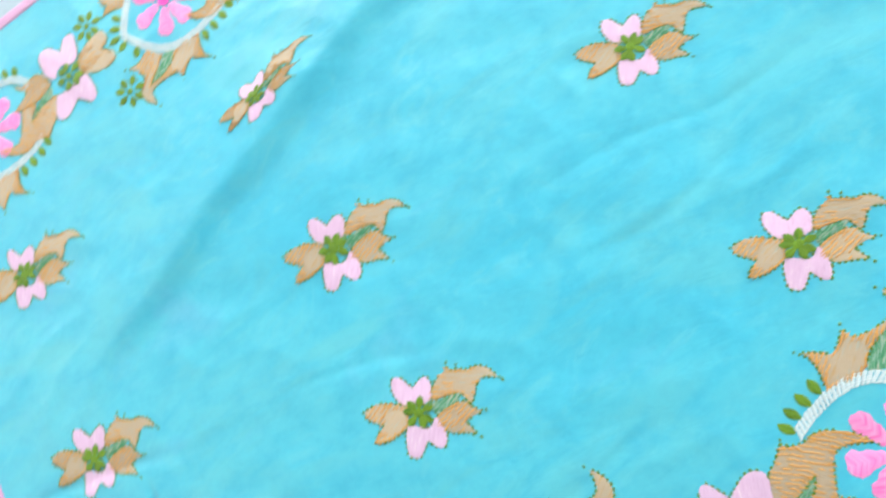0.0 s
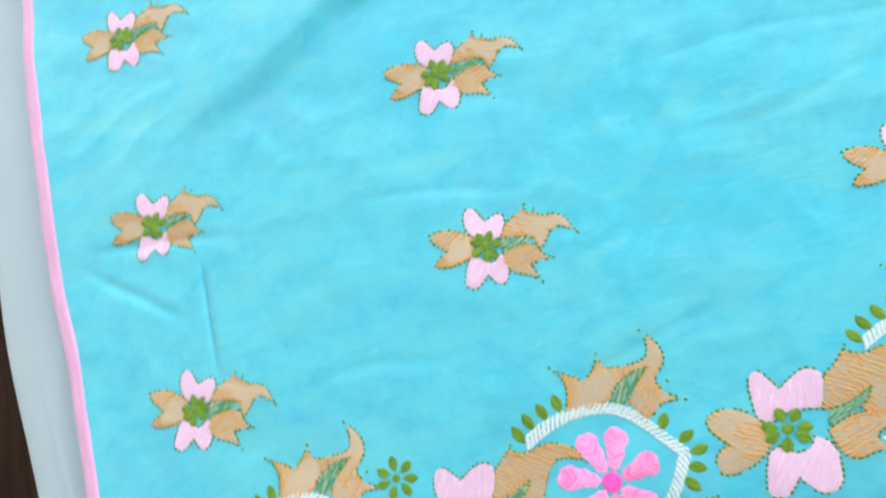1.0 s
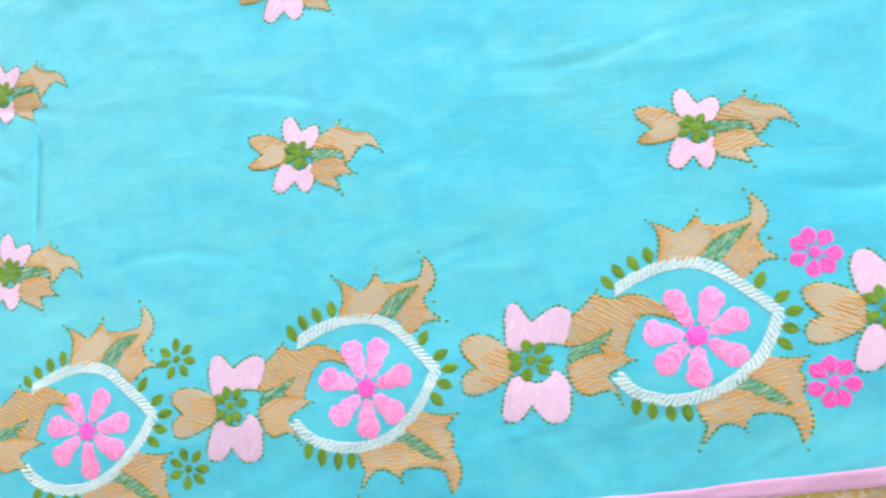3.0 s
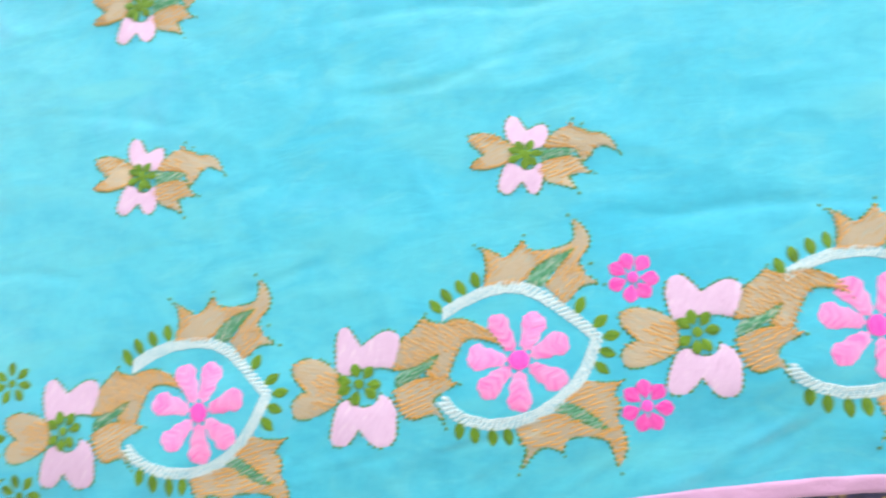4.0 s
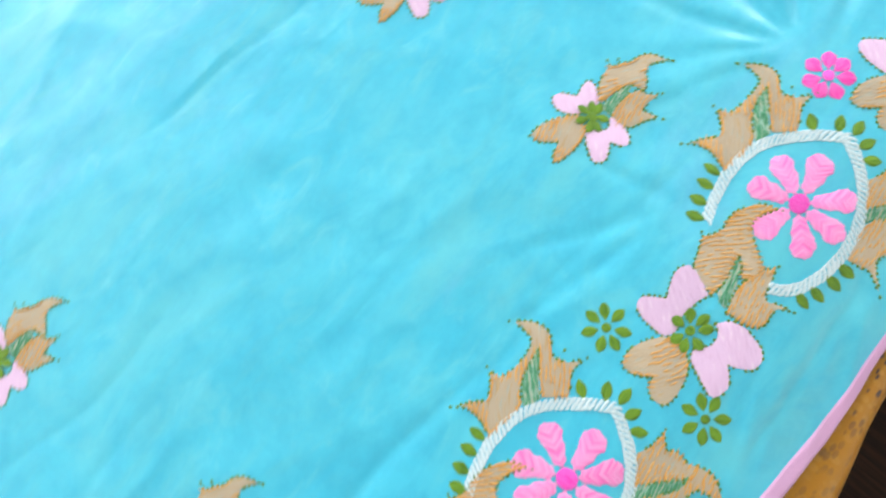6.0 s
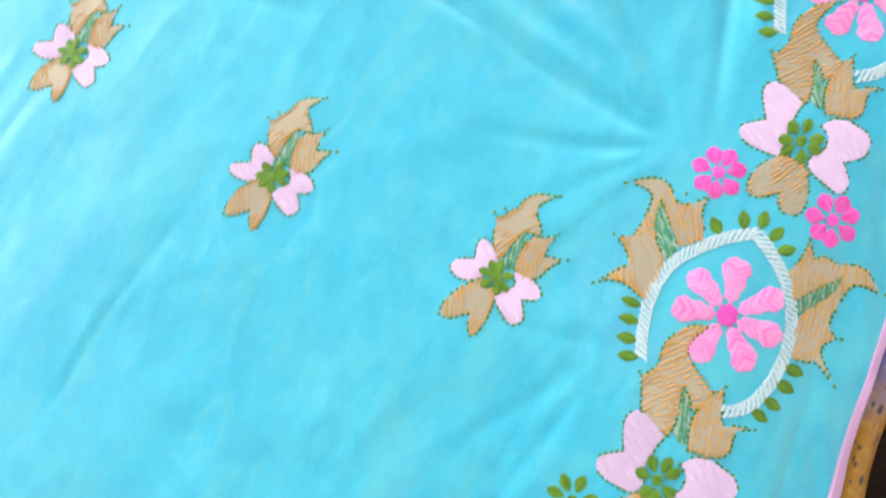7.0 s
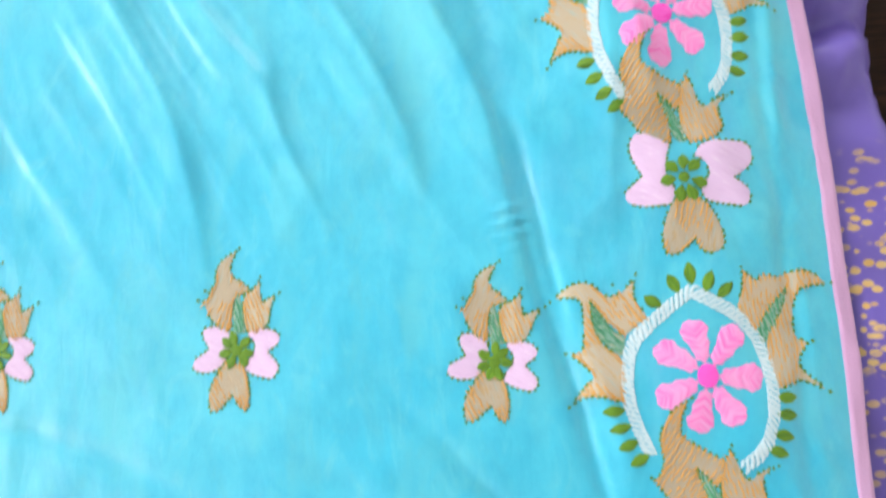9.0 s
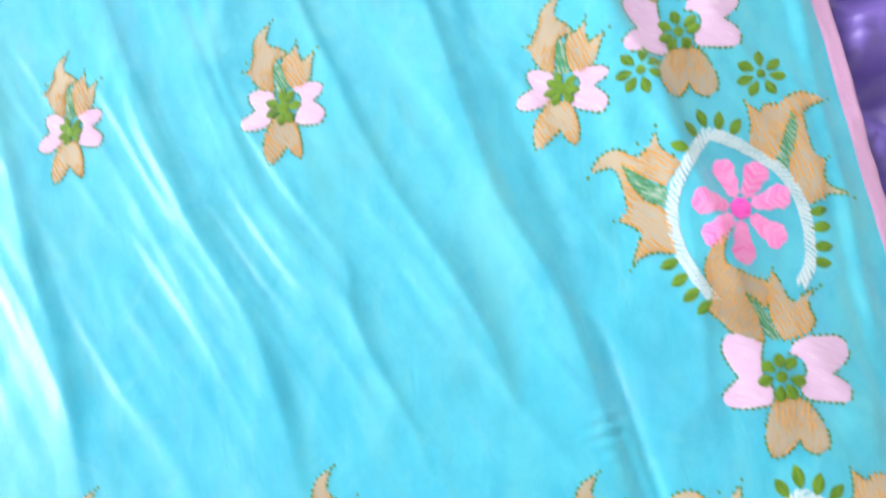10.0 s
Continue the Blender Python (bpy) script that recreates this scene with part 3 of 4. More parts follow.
class Patch:
    """A filled piece of embroidery, flat, to be laid on the cloth: points, faces, thread coordinates and padding height."""

    def __init__(self, outline, material, thread_turn=90.0, pad=0.0008, step=0.0022, axis=None, name="petal", fringe=0.0):
        self.material, self.name = material, name
        self.outline = outline
        rim = resampled(outline, step)
        if fringe:
            rim = rim + fringe * np.random.RandomState(len(rim)).uniform(-1, 1, rim.shape)
        lo, hi = rim.min(0), rim.max(0)
        gx, gy = np.meshgrid(np.arange(lo[0], hi[0], 0.0038), np.arange(lo[1], hi[1], 0.0038))
        grid = np.c_[gx.ravel(), gy.ravel()]
        grid[:, 0] += 0.0019 * (np.round((grid[:, 1] - lo[1]) / 0.0038) % 2)
        d = np.roll(rim, -1, 0) - np.roll(rim, 1, 0)
        normal = np.c_[-d[:, 1], d[:, 0]] / (np.linalg.norm(d, axis=1)[:, None] + 1e-12)
        area = (rim[:, 0] * np.roll(rim[:, 1], -1) - rim[:, 1] * np.roll(rim[:, 0], -1)).sum()
        inner = rim + normal * (0.0008 if area > 0 else -0.0008)
        inner = inner[within(inner, rim) & (gap_to(inner, rim) > 0.0005)]
        grid = grid[within(grid, rim)]
        grid = grid[gap_to(grid, rim) > 0.0018] if len(grid) else grid
        points = np.vstack([rim, inner, grid])
        made = geometry.delaunay_2d_cdt([Vector(p) for p in points], [], [list(range(len(rim)))], 1, 1e-7)
        self.points = np.array([tuple(p) for p in made[0]])
        self.faces = [tuple(f) for f in made[2]]
        source = np.array([o[0] if o else len(rim) for o in made[3]])
        rimmed = source < len(rim)
        deep = gap_to(self.points, rim)
        self.pad = np.where(rimmed, 0.00025, 0.0004 + (0.45 * pad - 0.0002) * np.clip(deep / 0.005, 0, 1))
        turn = radians(thread_turn)
        if axis is None:
            self.uv = np.c_[self.points @ (math.cos(turn), math.sin(turn)), self.points @ (-math.sin(turn), math.cos(turn))]
        else:
            origin, way = axis
            rel = self.points - origin
            self.uv = np.c_[rel @ way, rel @ (-way[1], way[0])]

    def laid(self, m, name, parent, label="", lift=0.0):
        """Lays the piece on the cloth by the 2D placing m."""
        p = m(self.points)
        return child(name, mesh_of(name, np.c_[p, lie(*p.T) + self.pad + lift], self.faces, self.material, self.uv), parent, label)


def placing(x, y, turn=0.0, scale=1.0, squash=1.0, slant=0.0, flip=1, wob=0.0, seed=0):
    """A map of the pattern onto the cloth: mirrored, turned, scaled, squashed across the slant, and a little uneven by hand."""
    c, s = math.cos(radians(turn)), math.sin(radians(turn))

    def m(p):
        p = np.asarray(p, float) * (1, flip) * scale
        if wob:
            p = p + wob * np.c_[field(p[:, 0] * 28 + seed * 7.3, p[:, 1] * 28, 8), field(p[:, 0] * 28, p[:, 1] * 28 + seed * 5.1, 9)]
        p = np.c_[p[:, 0] * c - p[:, 1] * s, p[:, 0] * s + p[:, 1] * c]
        if squash != 1:
            a, b = turned(p[:, 0], p[:, 1], slant)
            p = np.stack(turned(a, b * squash, -slant), -1)
        return p + (x, y)

    return m


def stitches(name, lines, m, parent, material, label="", length=0.0036, width=0.0024, high=0.0007, seed=1, lift=0.0002):
    """Single stitches joined in one mesh. lines: rows of (x, y, direction in radians), in the pattern's plane."""
    rng = np.random.RandomState(seed)
    verts, faces = [], []
    p = np.array(lines)
    half = length / 2 * rng.uniform(0.6, 1.25, len(p))
    ways = np.c_[np.cos(p[:, 2]), np.sin(p[:, 2])]
    sides = np.c_[-ways[:, 1], ways[:, 0]] * (width / 2)
    a, b, mid = m(p[:, :2] - ways * half[:, None]), m(p[:, :2] + ways * half[:, None]), m(p[:, :2])
    l, r = m(p[:, :2] + sides), m(p[:, :2] - sides)
    q = (a + b) / 2
    ring = [a, a * 0.65 + b * 0.35 + (l - mid), a * 0.35 + b * 0.65 + (l - mid), b, a * 0.35 + b * 0.65 + (r - mid), a * 0.65 + b * 0.35 + (r - mid), a * 0.68 + b * 0.32, a * 0.32 + b * 0.68]
    tops = (0, 0, 0, 0, 0, 0, high, high)
    cols = [np.c_[g, lie(*g.T) + lift + t] for g, t in zip(ring, tops)]
    verts = np.stack(cols, 1).reshape(-1, 3)
    for k in range(len(p)):
        o = 8 * k
        faces += [(o, o + 6, o + 1), (o + 1, o + 6, o + 7, o + 2), (o + 2, o + 7, o + 3), (o + 3, o + 7, o + 4), (o + 4, o + 7, o + 6, o + 5), (o + 5, o + 6, o)]
    ob = child(name, mesh_of(name, verts, faces, material), parent, label)
    return ob if parent is sari else tagged(ob, kind="stuff")


def outline_rows(patches, pitch=0.0044, out=0.0006, seed=0, tails=()):
    """Running stitches a little outside the outlines, as rows for stitches()."""
    rng = np.random.RandomState(seed)
    rows = []
    for patch in patches:
        rim = resampled(patch.outline, pitch)
        d = np.roll(rim, -1, 0) - np.roll(rim, 1, 0)
        area = (rim[:, 0] * np.roll(rim[:, 1], -1) - rim[:, 1] * np.roll(rim[:, 0], -1)).sum()
        normal = np.c_[d[:, 1], -d[:, 0]] / (np.linalg.norm(d, axis=1)[:, None] + 1e-12) * (1 if area > 0 else -1)
        q = rim + normal * out
        for p, w in zip(q, d):
            if rng.uniform() < 0.88 and not any(within(p[None], other.outline)[0] for other in patches if other is not patch):
                rows.append((*p, math.atan2(w[1], w[0]) + rng.uniform(-0.5, 0.5)))
    return rows + [(x / 1000, y / 1000, radians(turn)) for x, y, turn in tails]


def lens(length, width, material, name, fat=0.5):
    """A leaf- or petal-shaped piece from the origin along +x; fat: where along it is widest."""
    s = np.linspace(0, 1, 12)
    half = width / 2 * np.sin(np.pi * s ** (math.log(0.5) / math.log(fat))) ** 0.8
    top = np.c_[s * length, half]
    rim = np.vstack([top, top[-2:0:-1] * (1, -1)])
    return Patch(rim, material, axis=(np.zeros(2), np.array([1.0, 0.0])), step=0.0016, pad=0.0010, name=name)


def spoon(length, width, material, name):
    """A blunt petal, narrow at the root and broad at its end."""
    s = np.linspace(0, 1, 16)
    half = width / 2 * np.clip(0.30 + 0.95 * s**0.8, 0, 1) * np.clip((1.001 - s) / 0.16, 0, 1) ** 0.5
    half[0] = width * 0.08
    top = np.c_[s * length, half]
    rim = np.vstack([top, top[-2::-1] * (1, -1)])
    return Patch(rim, material, axis=(np.zeros(2), np.array([1.0, 0.0])), step=0.0020, pad=0.0009, name=name, fringe=0.0011)


def disc(radius, material, name):
    a = np.linspace(0, 2 * np.pi, 14)[:-1]
    return Patch(np.c_[np.cos(a), np.sin(a)] * radius, material, step=0.0018, pad=0.0012, name=name)


def set_at(m, x, y, turn):
    """The placing of a piece at a spot of a pattern that is itself placed by m."""
    inner = placing(x / 1000, y / 1000, turn)
    return lambda p: m(inner(p))


# the flower motif of the border, in millimetres from the heart of its green blossom, which lies along +x
UPPER_HEART = [(-19, 39), (-15, 45), (-8, 46), (-3, 40), (4, 30), (12, 34), (21, 38), (29, 39), (36, 34), (36, 27), (31, 17), (26, 8), (16, 11), (-1, 13), (-8, 7), (-19, 11), (-20, 19), (-21, 30)]
LOWER_HEART = [(-17, -12), (-8, -11), (-2, -20), (10, -17), (14, -10), (21, -14), (26, -23), (25, -37), (22, -49), (13, -53), (4, -51), (-1, -44), (-5, -36), (-10, -41), (-17, -48), (-27, -47), (-30, -42), (-27, -31), (-22, -18)]
HEART_LEAF = [(-58, 20), (-49, 23), (-37, 22), (-25, 16), (-17, 11), (-16, 2), (-17, -8), (-22, -14), (-35, -20), (-52, -23), (-60, -19), (-61, -10), (-56, -4), (-47, -1), (-53, 5), (-58, 12)]
TENDRIL = [(27, 7), (32, 20), (38, 31), (47, 35), (57, 43), (63, 38), (72, 36), (85, 39), (94, 36), (103, 31), (110, 23), (112, 16), (100, 22), (90, 24), (84, 19), (79, 12), (73, 2), (69, -6), (57, -4), (51, 0), (60, 6), (65, 14), (55, 11), (41, 6)]
TAIL_LEAF = [(25, -9), (33, -5), (47, -2), (64, -4), (76, -11), (67, -15), (55, -19), (53, -25), (58, -31), (61, -42), (56, -34), (48, -33), (37, -36), (29, -29), (27, -20)]
BORDER_FLOWER = [
    ("heart_petal", SHELL, 60, UPPER_HEART),
    ("heart_petal", SHELL, 55, LOWER_HEART),
    ("heart_leaf", TAN, -24, HEART_LEAF),
    ("tendril_leaf", TAN, -38, TENDRIL),
    ("leaf", TAN, 18, TAIL_LEAF),
    ("stem", JADE, 25, [(28, 4), (41, 6), (55, 11), (64, 15), (61, 8), (50, 1), (37, -4), (25, -6)]),
]
# the smaller flower of the field
SMALL_UPPER = [(-11, 15), (-13, 27), (-10, 36), (-5, 38), (-1, 36), (2, 30), (5, 22), (11, 24), (17, 26), (22, 24), (23, 18), (19, 9), (14, 4), (5, 4), (-4, 8)]
SMALL_LOWER = [(-14, -5), (-8, -9), (0, -16), (5, -15), (9, -11), (13, -11), (14, -22), (11, -32), (7, -36), (2, -37), (-1, -32), (-5, -25), (-12, -30), (-17, -33), (-23, -31), (-26, -26), (-23, -18), (-19, -10)]
SMALL_HEART_LEAF = [(-44, 26), (-37, 27), (-26, 25), (-16, 18), (-9, 12), (-6, 8), (-10, 2), (-11, -4), (-19, -7), (-32, -8), (-44, -6), (-47, -3), (-43, 2), (-33, 6), (-39, 13), (-44, 19)]
SMALL_TENDRIL = [(15, 3), (21, 12), (28, 17), (37, 19), (42, 22), (44, 16), (49, 16), (55, 10), (63, 9), (70, 5), (74, -1), (77, -10), (69, -4), (62, -2), (57, -5), (53, -10), (46, -16), (44, -11), (44, -5), (41, -2), (30, 1)]
SMALL_TAIL = [(12, -11), (18, -9), (29, -8), (38, -9), (44, -13), (44, -18), (51, -26), (41, -25), (33, -26), (35, -31), (37, -39), (29, -33), (19, -30), (14, -26), (12, -19)]
SMALL_FLOWER = [
    ("heart_petal", SHELL, 60, SMALL_UPPER),
    ("heart_petal", SHELL, 55, SMALL_LOWER),
    ("heart_leaf", TAN, 20, SMALL_HEART_LEAF),
    ("tendril_leaf", TAN, -25, SMALL_TENDRIL),
    ("leaf", TAN, 18, SMALL_TAIL),
    ("stem", JADE, 15, [(12, 1), (19, 1), (35, 0), (44, -4), (42, -6), (34, -8), (21, -9), (12, -9)]),
]
# the leaf sprays above and below a medallion
SPRAY_LEAF = [(-16, 60), (-10, 76), (-12, 88), (-17, 94), (-4, 85), (3, 79), (12, 84), (19, 93), (22, 83), (34, 81), (48, 81), (58, 83), (61, 92), (60, 103), (67, 95), (71, 86), (70, 77), (63, 71), (58, 65), (61, 56), (72, 47), (59, 48), (51, 41), (44, 37), (37, 45), (31, 52), (38, 61), (57, 77), (40, 76), (25, 69), (16, 56)]
LOW_SPRAY_LEAF = [(-11, -52), (-9, -62), (-5, -69), (-14, -84), (1, -68), (10, -69), (19, -75), (24, -66), (45, -68), (58, -71), (60, -82), (61, -93), (70, -79), (70, -66), (65, -57), (70, -47), (64, -40), (73, -31), (57, -30), (47, -24), (39, -30), (29, -38), (43, -48), (56, -60), (59, -64), (45, -61), (30, -50), (15, -44)]
SPRAY = [("tendril_leaf", TAN, 38, SPRAY_LEAF), ("stem", JADE, 50, [(17, 57), (27, 69), (40, 76), (59, 78), (43, 66), (34, 58), (29, 52)])]
LOW_SPRAY = [("tendril_leaf", TAN, 8, LOW_SPRAY_LEAF), ("stem", JADE, 15, [(18, -43), (29, -38), (43, -48), (58, -61), (59, -65), (45, -62), (30, -52)])]


def patches_of(pattern):
    return [Patch(rounded(knots), material, thread_turn=turn, name=name, fringe=0.0005) for name, material, turn, knots in pattern]


BORDER_PATCHES, SMALL_PATCHES, SPRAY_PATCHES, LOW_PATCHES = (patches_of(p) for p in (BORDER_FLOWER, SMALL_FLOWER, SPRAY, LOW_SPRAY))
BORDER_ROWS = outline_rows([p for p in BORDER_PATCHES if p.name != "stem"], seed=3, tails=[(115, 12, 130), (79, -12, 160), (62, -46, 100), (59, 46, 40)])
SMALL_ROWS = outline_rows([p for p in SMALL_PATCHES if p.name != "stem"], seed=4, tails=[(79, -13, 110), (54, -27, 150), (39, -43, 100), (44, 25, 60), (51, 19, 60)])
SPRAY_ROWS = outline_rows(SPRAY_PATCHES[:1], seed=5, tails=[(-20, 97, 140), (20, 97, 80), (58, 106, 110), (76, 45, 0), (68, 62, 20)])
LOW_ROWS = outline_rows(LOW_PATCHES[:1], seed=6, tails=[(-16, -87, 60), (20, -79, 80), (62, -97, 100), (76, -30, 20)])
SPRAY_ROWS, LOW_ROWS = ([r for r in rows if math.hypot(r[0] * 1000, r[1] * 1000 - 4) > 60] for rows in (SPRAY_ROWS, LOW_ROWS))


def hatch_rows(pattern, patches, wanted, seed, pitch=0.0036, share=0.0):
    """Parallel strokes over parts of the leaves in the wanted thread, lying as the leaf's thread lies."""
    rng, rows = np.random.RandomState(seed), []
    for (_, material, turn, _), patch in zip(pattern, patches):
        if material is not wanted:
            continue
        c, s = math.cos(radians(turn)), math.sin(radians(turn))
        u, v = np.meshgrid(np.arange(-0.12, 0.12, 0.0048), np.arange(-0.12, 0.12, pitch))
        u = u + rng.uniform(0, 0.0048, (len(u), 1))
        p = np.c_[(u * c - v * s).ravel(), (u * s + v * c).ravel()]
        p = p[within(p, patch.outline)]
        p = p[(gap_to(p, patch.outline) > 0.0012) & (field(p[:, 0] * 38 + seed * 3.7, p[:, 1] * 38, 6) > share)]
        rows += [(x, y, radians(turn) + rng.uniform(-0.12, 0.12)) for x, y in p + rng.uniform(-0.0006, 0.0006, p.shape) if rng.uniform() < 0.8]
    return rows


def edge_rows(pattern, patches, seed):
    """Thread ends just inside the rims of the tan leaves, lying as the leaf's thread lies."""
    rng, rows = np.random.RandomState(seed), []
    for (_, material, turn, _), patch in zip(pattern, patches):
        if material is TAN:
            ends = outline_rows([patch], 0.0042, -0.0011, seed)
            keep = field(np.array([e[0] for e in ends]) * 45 + seed, np.array([e[1] for e in ends]) * 45, 3) > -0.15
            rows += [(x, y, radians(turn) + rng.uniform(-0.35, 0.35)) for (x, y, _), k in zip(ends, keep) if k]
    return rows


MOTIFS = ((BORDER_FLOWER, BORDER_PATCHES), (SMALL_FLOWER, SMALL_PATCHES), (SPRAY, SPRAY_PATCHES), (LOW_SPRAY, LOW_PATCHES))
BORDER_EDGE, SMALL_EDGE, SPRAY_EDGE, LOW_EDGE = (edge_rows(pattern, patches, k + 3) + hatch_rows(pattern, patches, TAN, k + 3, share=(0.14, 0.20, 0.16, -0.15)[k]) for k, (pattern, patches) in enumerate(MOTIFS))
BORDER_STEM, SMALL_STEM, SPRAY_STEM, LOW_STEM = (hatch_rows(pattern, patches, JADE, k + 3, 0.0030, -0.4) for k, (pattern, patches) in enumerate(MOTIFS))
GREEN_PETAL, GREEN_DOT = lens(0.0125, 0.0085, OLIVE, "sepal", 0.55), disc(0.0042, OLIVE, "sepal")
SMALL_SEPAL, SMALL_DOT = lens(0.0125, 0.0075, OLIVE, "sepal", 0.55), disc(0.0048, OLIVE, "sepal")
LEAFLET = lens(0.0155, 0.0085, OLIVE, "leaflet", 0.5)
ROSE_PETAL, ROSE_EYE = spoon(0.0325, 0.0190, PINK, "petal"), disc(0.0078, MAGENTA, "flower_eye")
STAR_GREEN, STAR_GREEN_EYE = lens(0.0125, 0.0075, OLIVE, "petal", 0.55), disc(0.0034, OLIVE, "flower_eye")
STAR_PINK, STAR_PINK_EYE = lens(0.0150, 0.0118, HOT, "petal", 0.6), disc(0.0046, MAGENTA, "flower_eye")


def flower(x, y, turn, scale=1.0, small=False, squash=1.0, slant=0.0, wob=0.0022, seed=0):
    """A four-lobed blossom with a leafy tail. Its outline stitches carry the petals and leaves."""
    m = placing(x, y, turn, scale, squash, slant, wob=wob, seed=seed)
    patches, rows = (SMALL_PATCHES, SMALL_ROWS) if small else (BORDER_PATCHES, BORDER_ROWS)
    name = "small_flower_motif" if small else "border_flower_motif"
    base = stitches(name, rows, m, sari, STITCH, "green outline stitching round a pink and tan flower", seed=seed + 1)
    base["group"] = "scattered small flowers" if small else "flowers of the border"
    stitches("edge_stitching", SMALL_EDGE if small else BORDER_EDGE, m, base, ORANGE, "orange thread strokes on the leaves", 0.0084, 0.0013, 0.0006, seed=seed + 9, lift=0.0006)
    stitches("stem_stitching", SMALL_STEM if small else BORDER_STEM, m, base, GREEN, "jade green strokes on the stem", 0.0084, 0.0013, 0.0006, seed=seed + 12, lift=0.0006)
    for p in patches:
        p.laid(m, p.name, base, {"heart_petal": "pale pink satin-stitched heart petal", "stem": "jade green thread stem"}.get(p.name, "tan and orange thread leaf"))
    sepal, dot = (SMALL_SEPAL, SMALL_DOT) if small else (GREEN_PETAL, GREEN_DOT)
    for k in range(7):
        a = 100 + k * 360 / 7 + 9 * math.sin(seed * 3 + k * 2.1)
        near = 2.5 if small else 5.2
        cx, cy = (-2, 0) if not small else (0, 0)
        sepal.laid(set_at(m, cx + near * math.cos(radians(a)), cy + near * math.sin(radians(a)), a), "sepal", base, "olive green thread sepal" if k == 0 else "", 0.0008)
    dot.laid(set_at(m, -2 if not small else 0, 0, 0), "sepal", base, "", 0.0009)


RING = [(-58, 43), (-39, 51), (-19, 56), (0, 56.5), (16, 53), (28, 46), (40, 34), (52, 20), (62, 6), (55, -5), (47, -17), (37, -28), (24, -38), (7, -44.5), (-12, -47.5), (-30, -46.5), (-48, -40), (-58, -32), (-65, -22)]


def ring_rows():
    """Five rows of slanting stitches along the open ring."""
    p = np.array(RING) / 1000
    run = np.r_[0, np.cumsum(np.linalg.norm(np.diff(p, axis=0), axis=1))]
    at = np.arange(0.002, run[-1], 0.0042)
    rows = []
    for k in range(5):
        a = at + 0.0012 * k
        a = a[a < run[-1]]
        x, y = np.interp(a, run, p[:, 0]), np.interp(a, run, p[:, 1])
        e = 0.004
        tx, ty = np.interp(a + e, run, p[:, 0]) - np.interp(a - e, run, p[:, 0]), np.interp(a + e, run, p[:, 1]) - np.interp(a - e, run, p[:, 1])
        way = np.arctan2(ty, tx)
        off = (k - 2) * 0.0018
        rows += [(i - math.sin(w) * off, j + math.cos(w) * off, w + 0.30) for i, j, w in zip(x, y, way)]
    return rows


RING_ROWS = ring_rows()
# middle and direction of each leaflet
LEAFLETS = [(-59, 52, 112), (-48, 59, 110), (-35, 63.5, 105), (-22, 67, 95), (55, 33, 55), (67, 18, 28), (73, 6, 5), (67, -6, -22), (60, -17, -50), (-55, -46, -108), (-44, -52, -102), (-30, -56, -98), (-18, -57, -92)]


def medallion(x, y, turn, scale=1.0, flip=1, seed=0, wob=0.002, squash=1.0):
    """An open ring of white rope stitch round a pink flower, with leaf sprays and leaflets outside."""
    m = placing(x, y, turn, scale, squash, 0.0, wob=wob, seed=seed, flip=flip)
    base = stitches("medallion", RING_ROWS, m, sari, WHITE, "white rope-stitched open ring round a pink flower", 0.0062, 0.0019, 0.0008, seed=seed + 2)
    base["group"] = "medallions of the border"
    for k in range(7):
        a = 61 + k * 360 / 7 + 5 * math.sin(seed * 2.3 + k * 1.7)
        ROSE_PETAL.laid(set_at(m, 8.5 * math.cos(radians(a)), 8.5 * math.sin(radians(a)), a), "petal", base, "rose pink herringbone-stitched petal" if k == 0 else "")
    ROSE_EYE.laid(m, "flower_eye", base, "magenta satin-stitched flower centre", 0.0004)
    for i, j, a in LEAFLETS:
        LEAFLET.laid(set_at(m, i - 7.5 * math.cos(radians(a)), j - 7.5 * math.sin(radians(a)), a), "leaflet", base, "olive green leaflet" if i == -59 else "")
    for patches, outline, edge, stem in ((SPRAY_PATCHES, SPRAY_ROWS, SPRAY_EDGE, SPRAY_STEM), (LOW_PATCHES, LOW_ROWS, LOW_EDGE, LOW_STEM)):
        for p in patches:
            p.laid(m, p.name, base, "jade green thread stem" if p.name == "stem" else "tan and orange thread leaf")
        stitches("edge_stitching", edge, m, base, ORANGE, "orange thread strokes on the leaves", 0.0084, 0.0013, 0.0006, seed=seed + 15, lift=0.0006)
        stitches("stem_stitching", stem, m, base, GREEN, "jade green strokes on the stem", 0.0084, 0.0013, 0.0006, seed=seed + 17, lift=0.0006)
        stitches("outline_stitching", outline, m, base, STITCH, "green running stitches", seed=seed + 5)


def star(x, y, turn, pink, seed=0, squash=1.0, slant=0.0):
    m = placing(x, y, turn, 1.0 if pink else 1.08, squash, slant)
    petal, eye = (STAR_PINK, STAR_PINK_EYE) if pink else (STAR_GREEN, STAR_GREEN_EYE)
    base = eye.laid(m, "star_flower", sari, "hot pink seven-petalled flower" if pink else "olive green seven-petalled flower", 0.0004)
    base["group"] = "star flowers of the border"
    for k in range(7):
        a = 90 + k * 360 / 7 + 5 * math.sin(seed + k * 1.9)
        petal.laid(set_at(m, 5.0 * math.cos(radians(a)), 5.0 * math.sin(radians(a)), a), "petal", base)


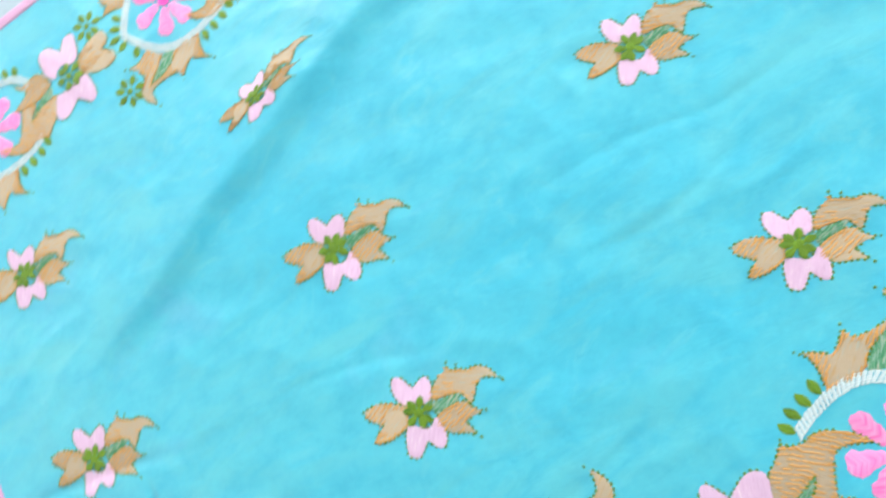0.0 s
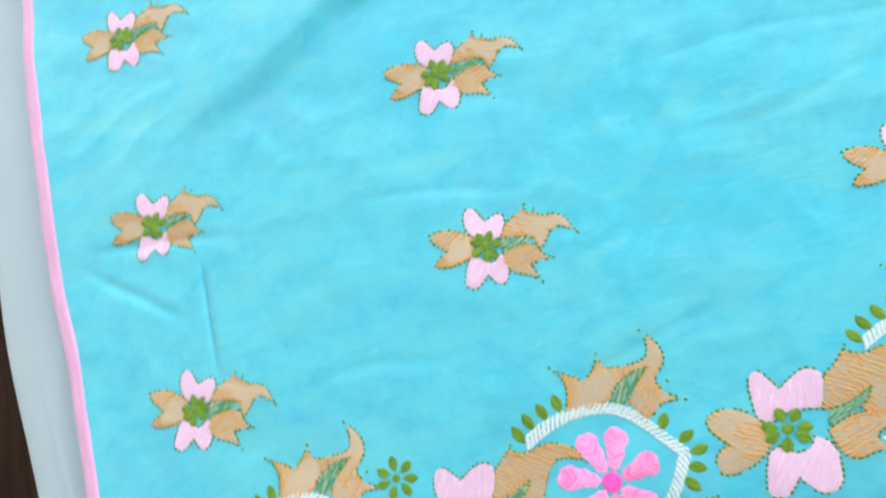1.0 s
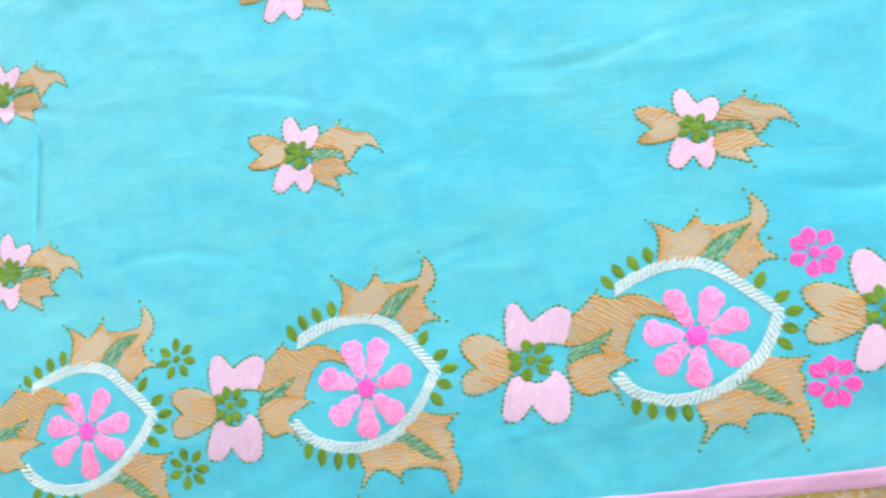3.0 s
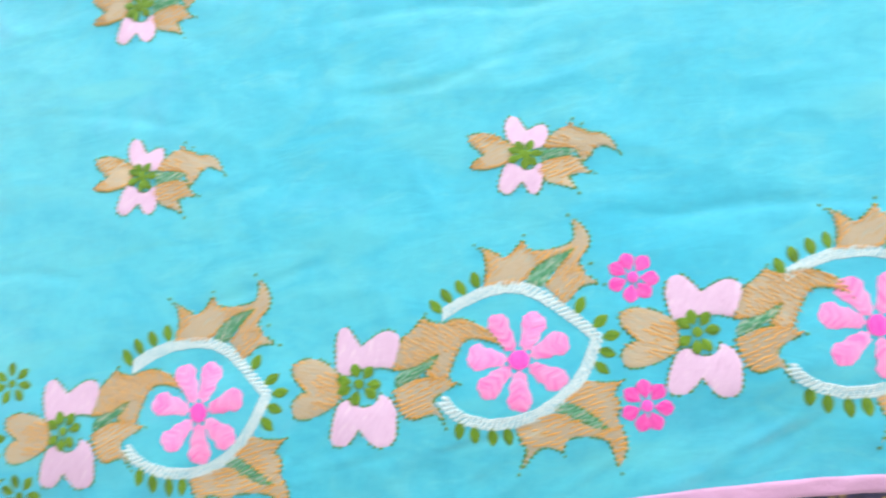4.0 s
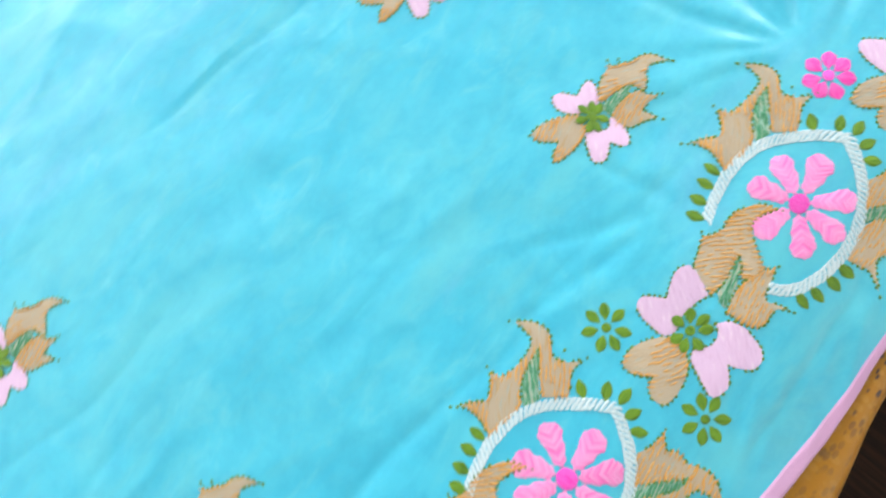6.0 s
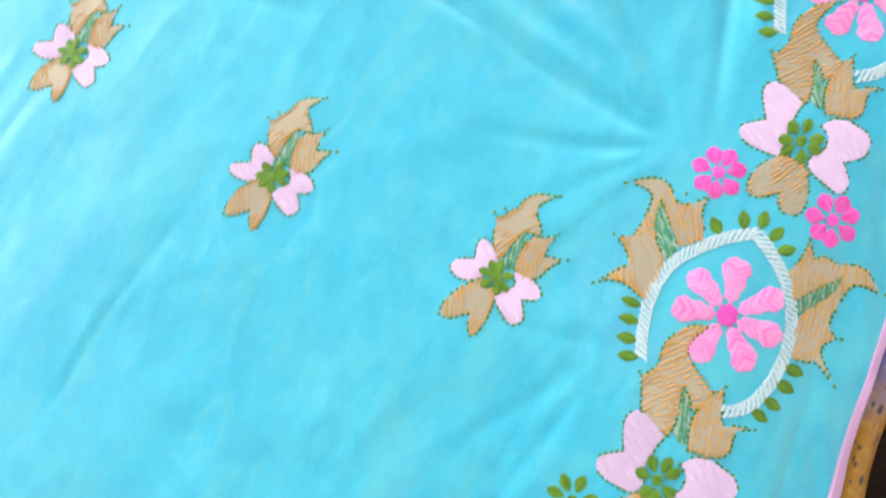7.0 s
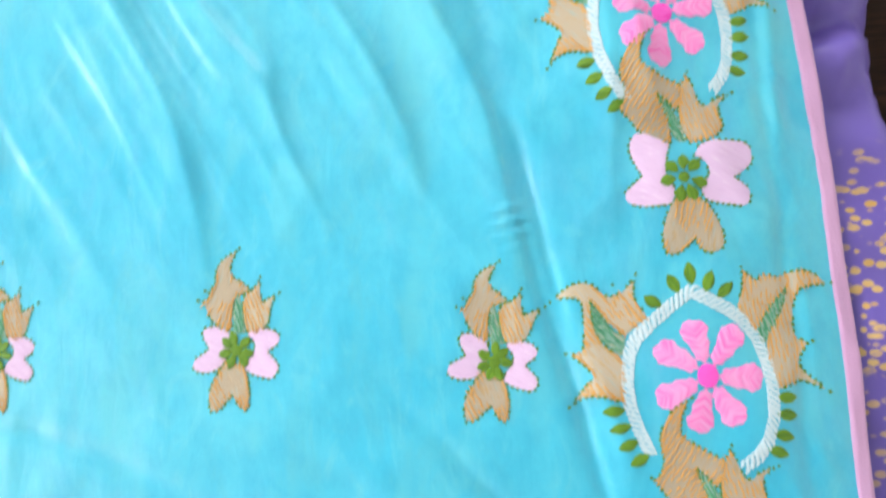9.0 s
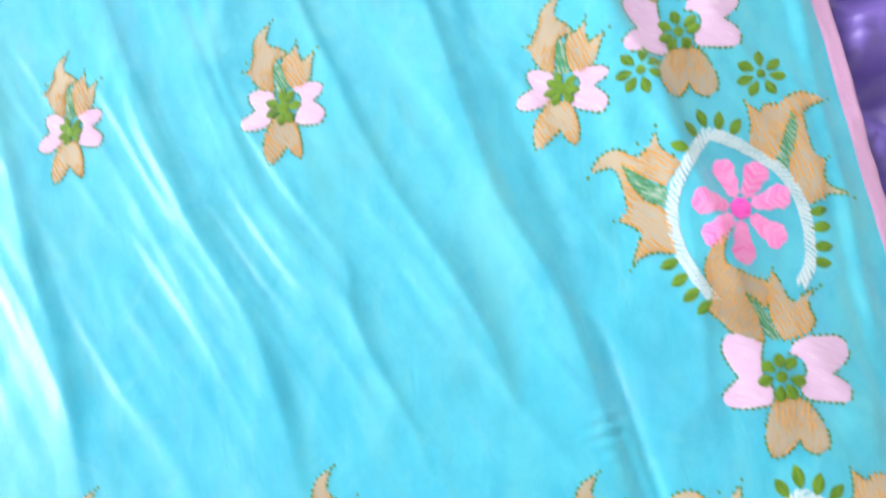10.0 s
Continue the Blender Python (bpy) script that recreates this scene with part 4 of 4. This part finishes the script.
# the border along the near hem
for k, (x, y, turn, scale) in enumerate([(-0.528, -0.007, 1.5, 1.02), (-0.2686, 0, 0, 1), (0, 0.0075, 1.5, 0.99), (0.26, -0.004, -1, 0.98), (0.5214, -0.004, -1, 0.96), (0.779, -0.002, 0, 0.965), (1.04, 0.006, 9, 1.0), (1.30, 0.012, 3, 0.98)]):
    medallion(x, y, turn, scale, seed=k, squash=0.92 if k == 6 else 1.0)
for k, (x, y, turn, scale) in enumerate([(-0.651, -0.004, 3, 0.96), (-0.389, 0, 3, 0.94), (-0.127, 0.006, 0, 1), (0.137, 0.009, -2, 0.96), (0.401, -0.004, -3, 0.94), (0.658, -0.002, 0, 0.92), (0.919, 0.001, 3, 0.93), (1.187, 0.028, 4, 0.93)]):
    flower(x, y, turn, scale, seed=k)
for k, (x, y, turn, pink) in enumerate([(-0.438, 0.0455, 0, False), (-0.434, -0.049, 10, False), (0.096, 0.057, 5, True), (0.089, -0.040, 0, True), (0.360, 0.043, 5, False), (0.356, -0.0495, 15, False), (0.612, 0.040, 0, True), (0.612, -0.044, 8, True), (1.153, 0.0615, 0, False), (1.1396, -0.0267, 10, False)]):
    star(x, y, turn, pink, k)
# the border along the far hem runs the other way
for k, (x, y, turn) in enumerate([(-0.339, 0.727, 180), (-0.590, 0.722, 180), (-0.085, 0.727, 180), (0.17, 0.727, 180)]):
    medallion(x, y, turn, seed=k + 20)
for k, (x, y, turn) in enumerate([(-0.476, 0.719, 186), (-0.215, 0.719, 184), (0.045, 0.722, 184)]):
    flower(x, y, turn, seed=k + 30)
for k, (x, y) in enumerate([(-0.4199, 0.6577), (-0.4327, 0.7604)]):
    star(x, y, 10, False, k + 40)
# small flowers scattered over the field
for k, (x, y, turn, scale) in enumerate([
    (-0.6085, 0.1503, -11.6, 1.0), (-0.6177, 0.337, -6.4, 0.96), (-0.6137, 0.5484, -3.2, 0.98), (-0.3098, 0.2118, -8.8, 1.0), (-0.3063, 0.3825, -4.4, 1.01),
    (0.0292, 0.1704, -8.5, 0.97), (0.0178, 0.390, -8.3, 0.93), (0.05, 0.575, -5, 0.95), (0.4779, 0.1533, -12.8, 0.95), (0.4789, 0.3453, -7.3, 0.95), (0.5058, 0.5577, -5, 0.95),
    (0.7953, 0.1432, -6.4, 0.91), (0.8115, 0.3367, -2.3, 0.96), (0.816, 0.540, -3, 0.95), (1.1538, 0.1192, -8.3, 0.98), (1.1813, 0.3478, 2.4, 1.0), (1.1985, 0.5485, -1.5, 0.94),
]):
    flower(x, y, turn + 8.8, scale, small=True, seed=k + 50, wob=0.0018)
flower(-0.299, 0.5625, 20, small=True, squash=0.58, slant=18.5, seed=70)
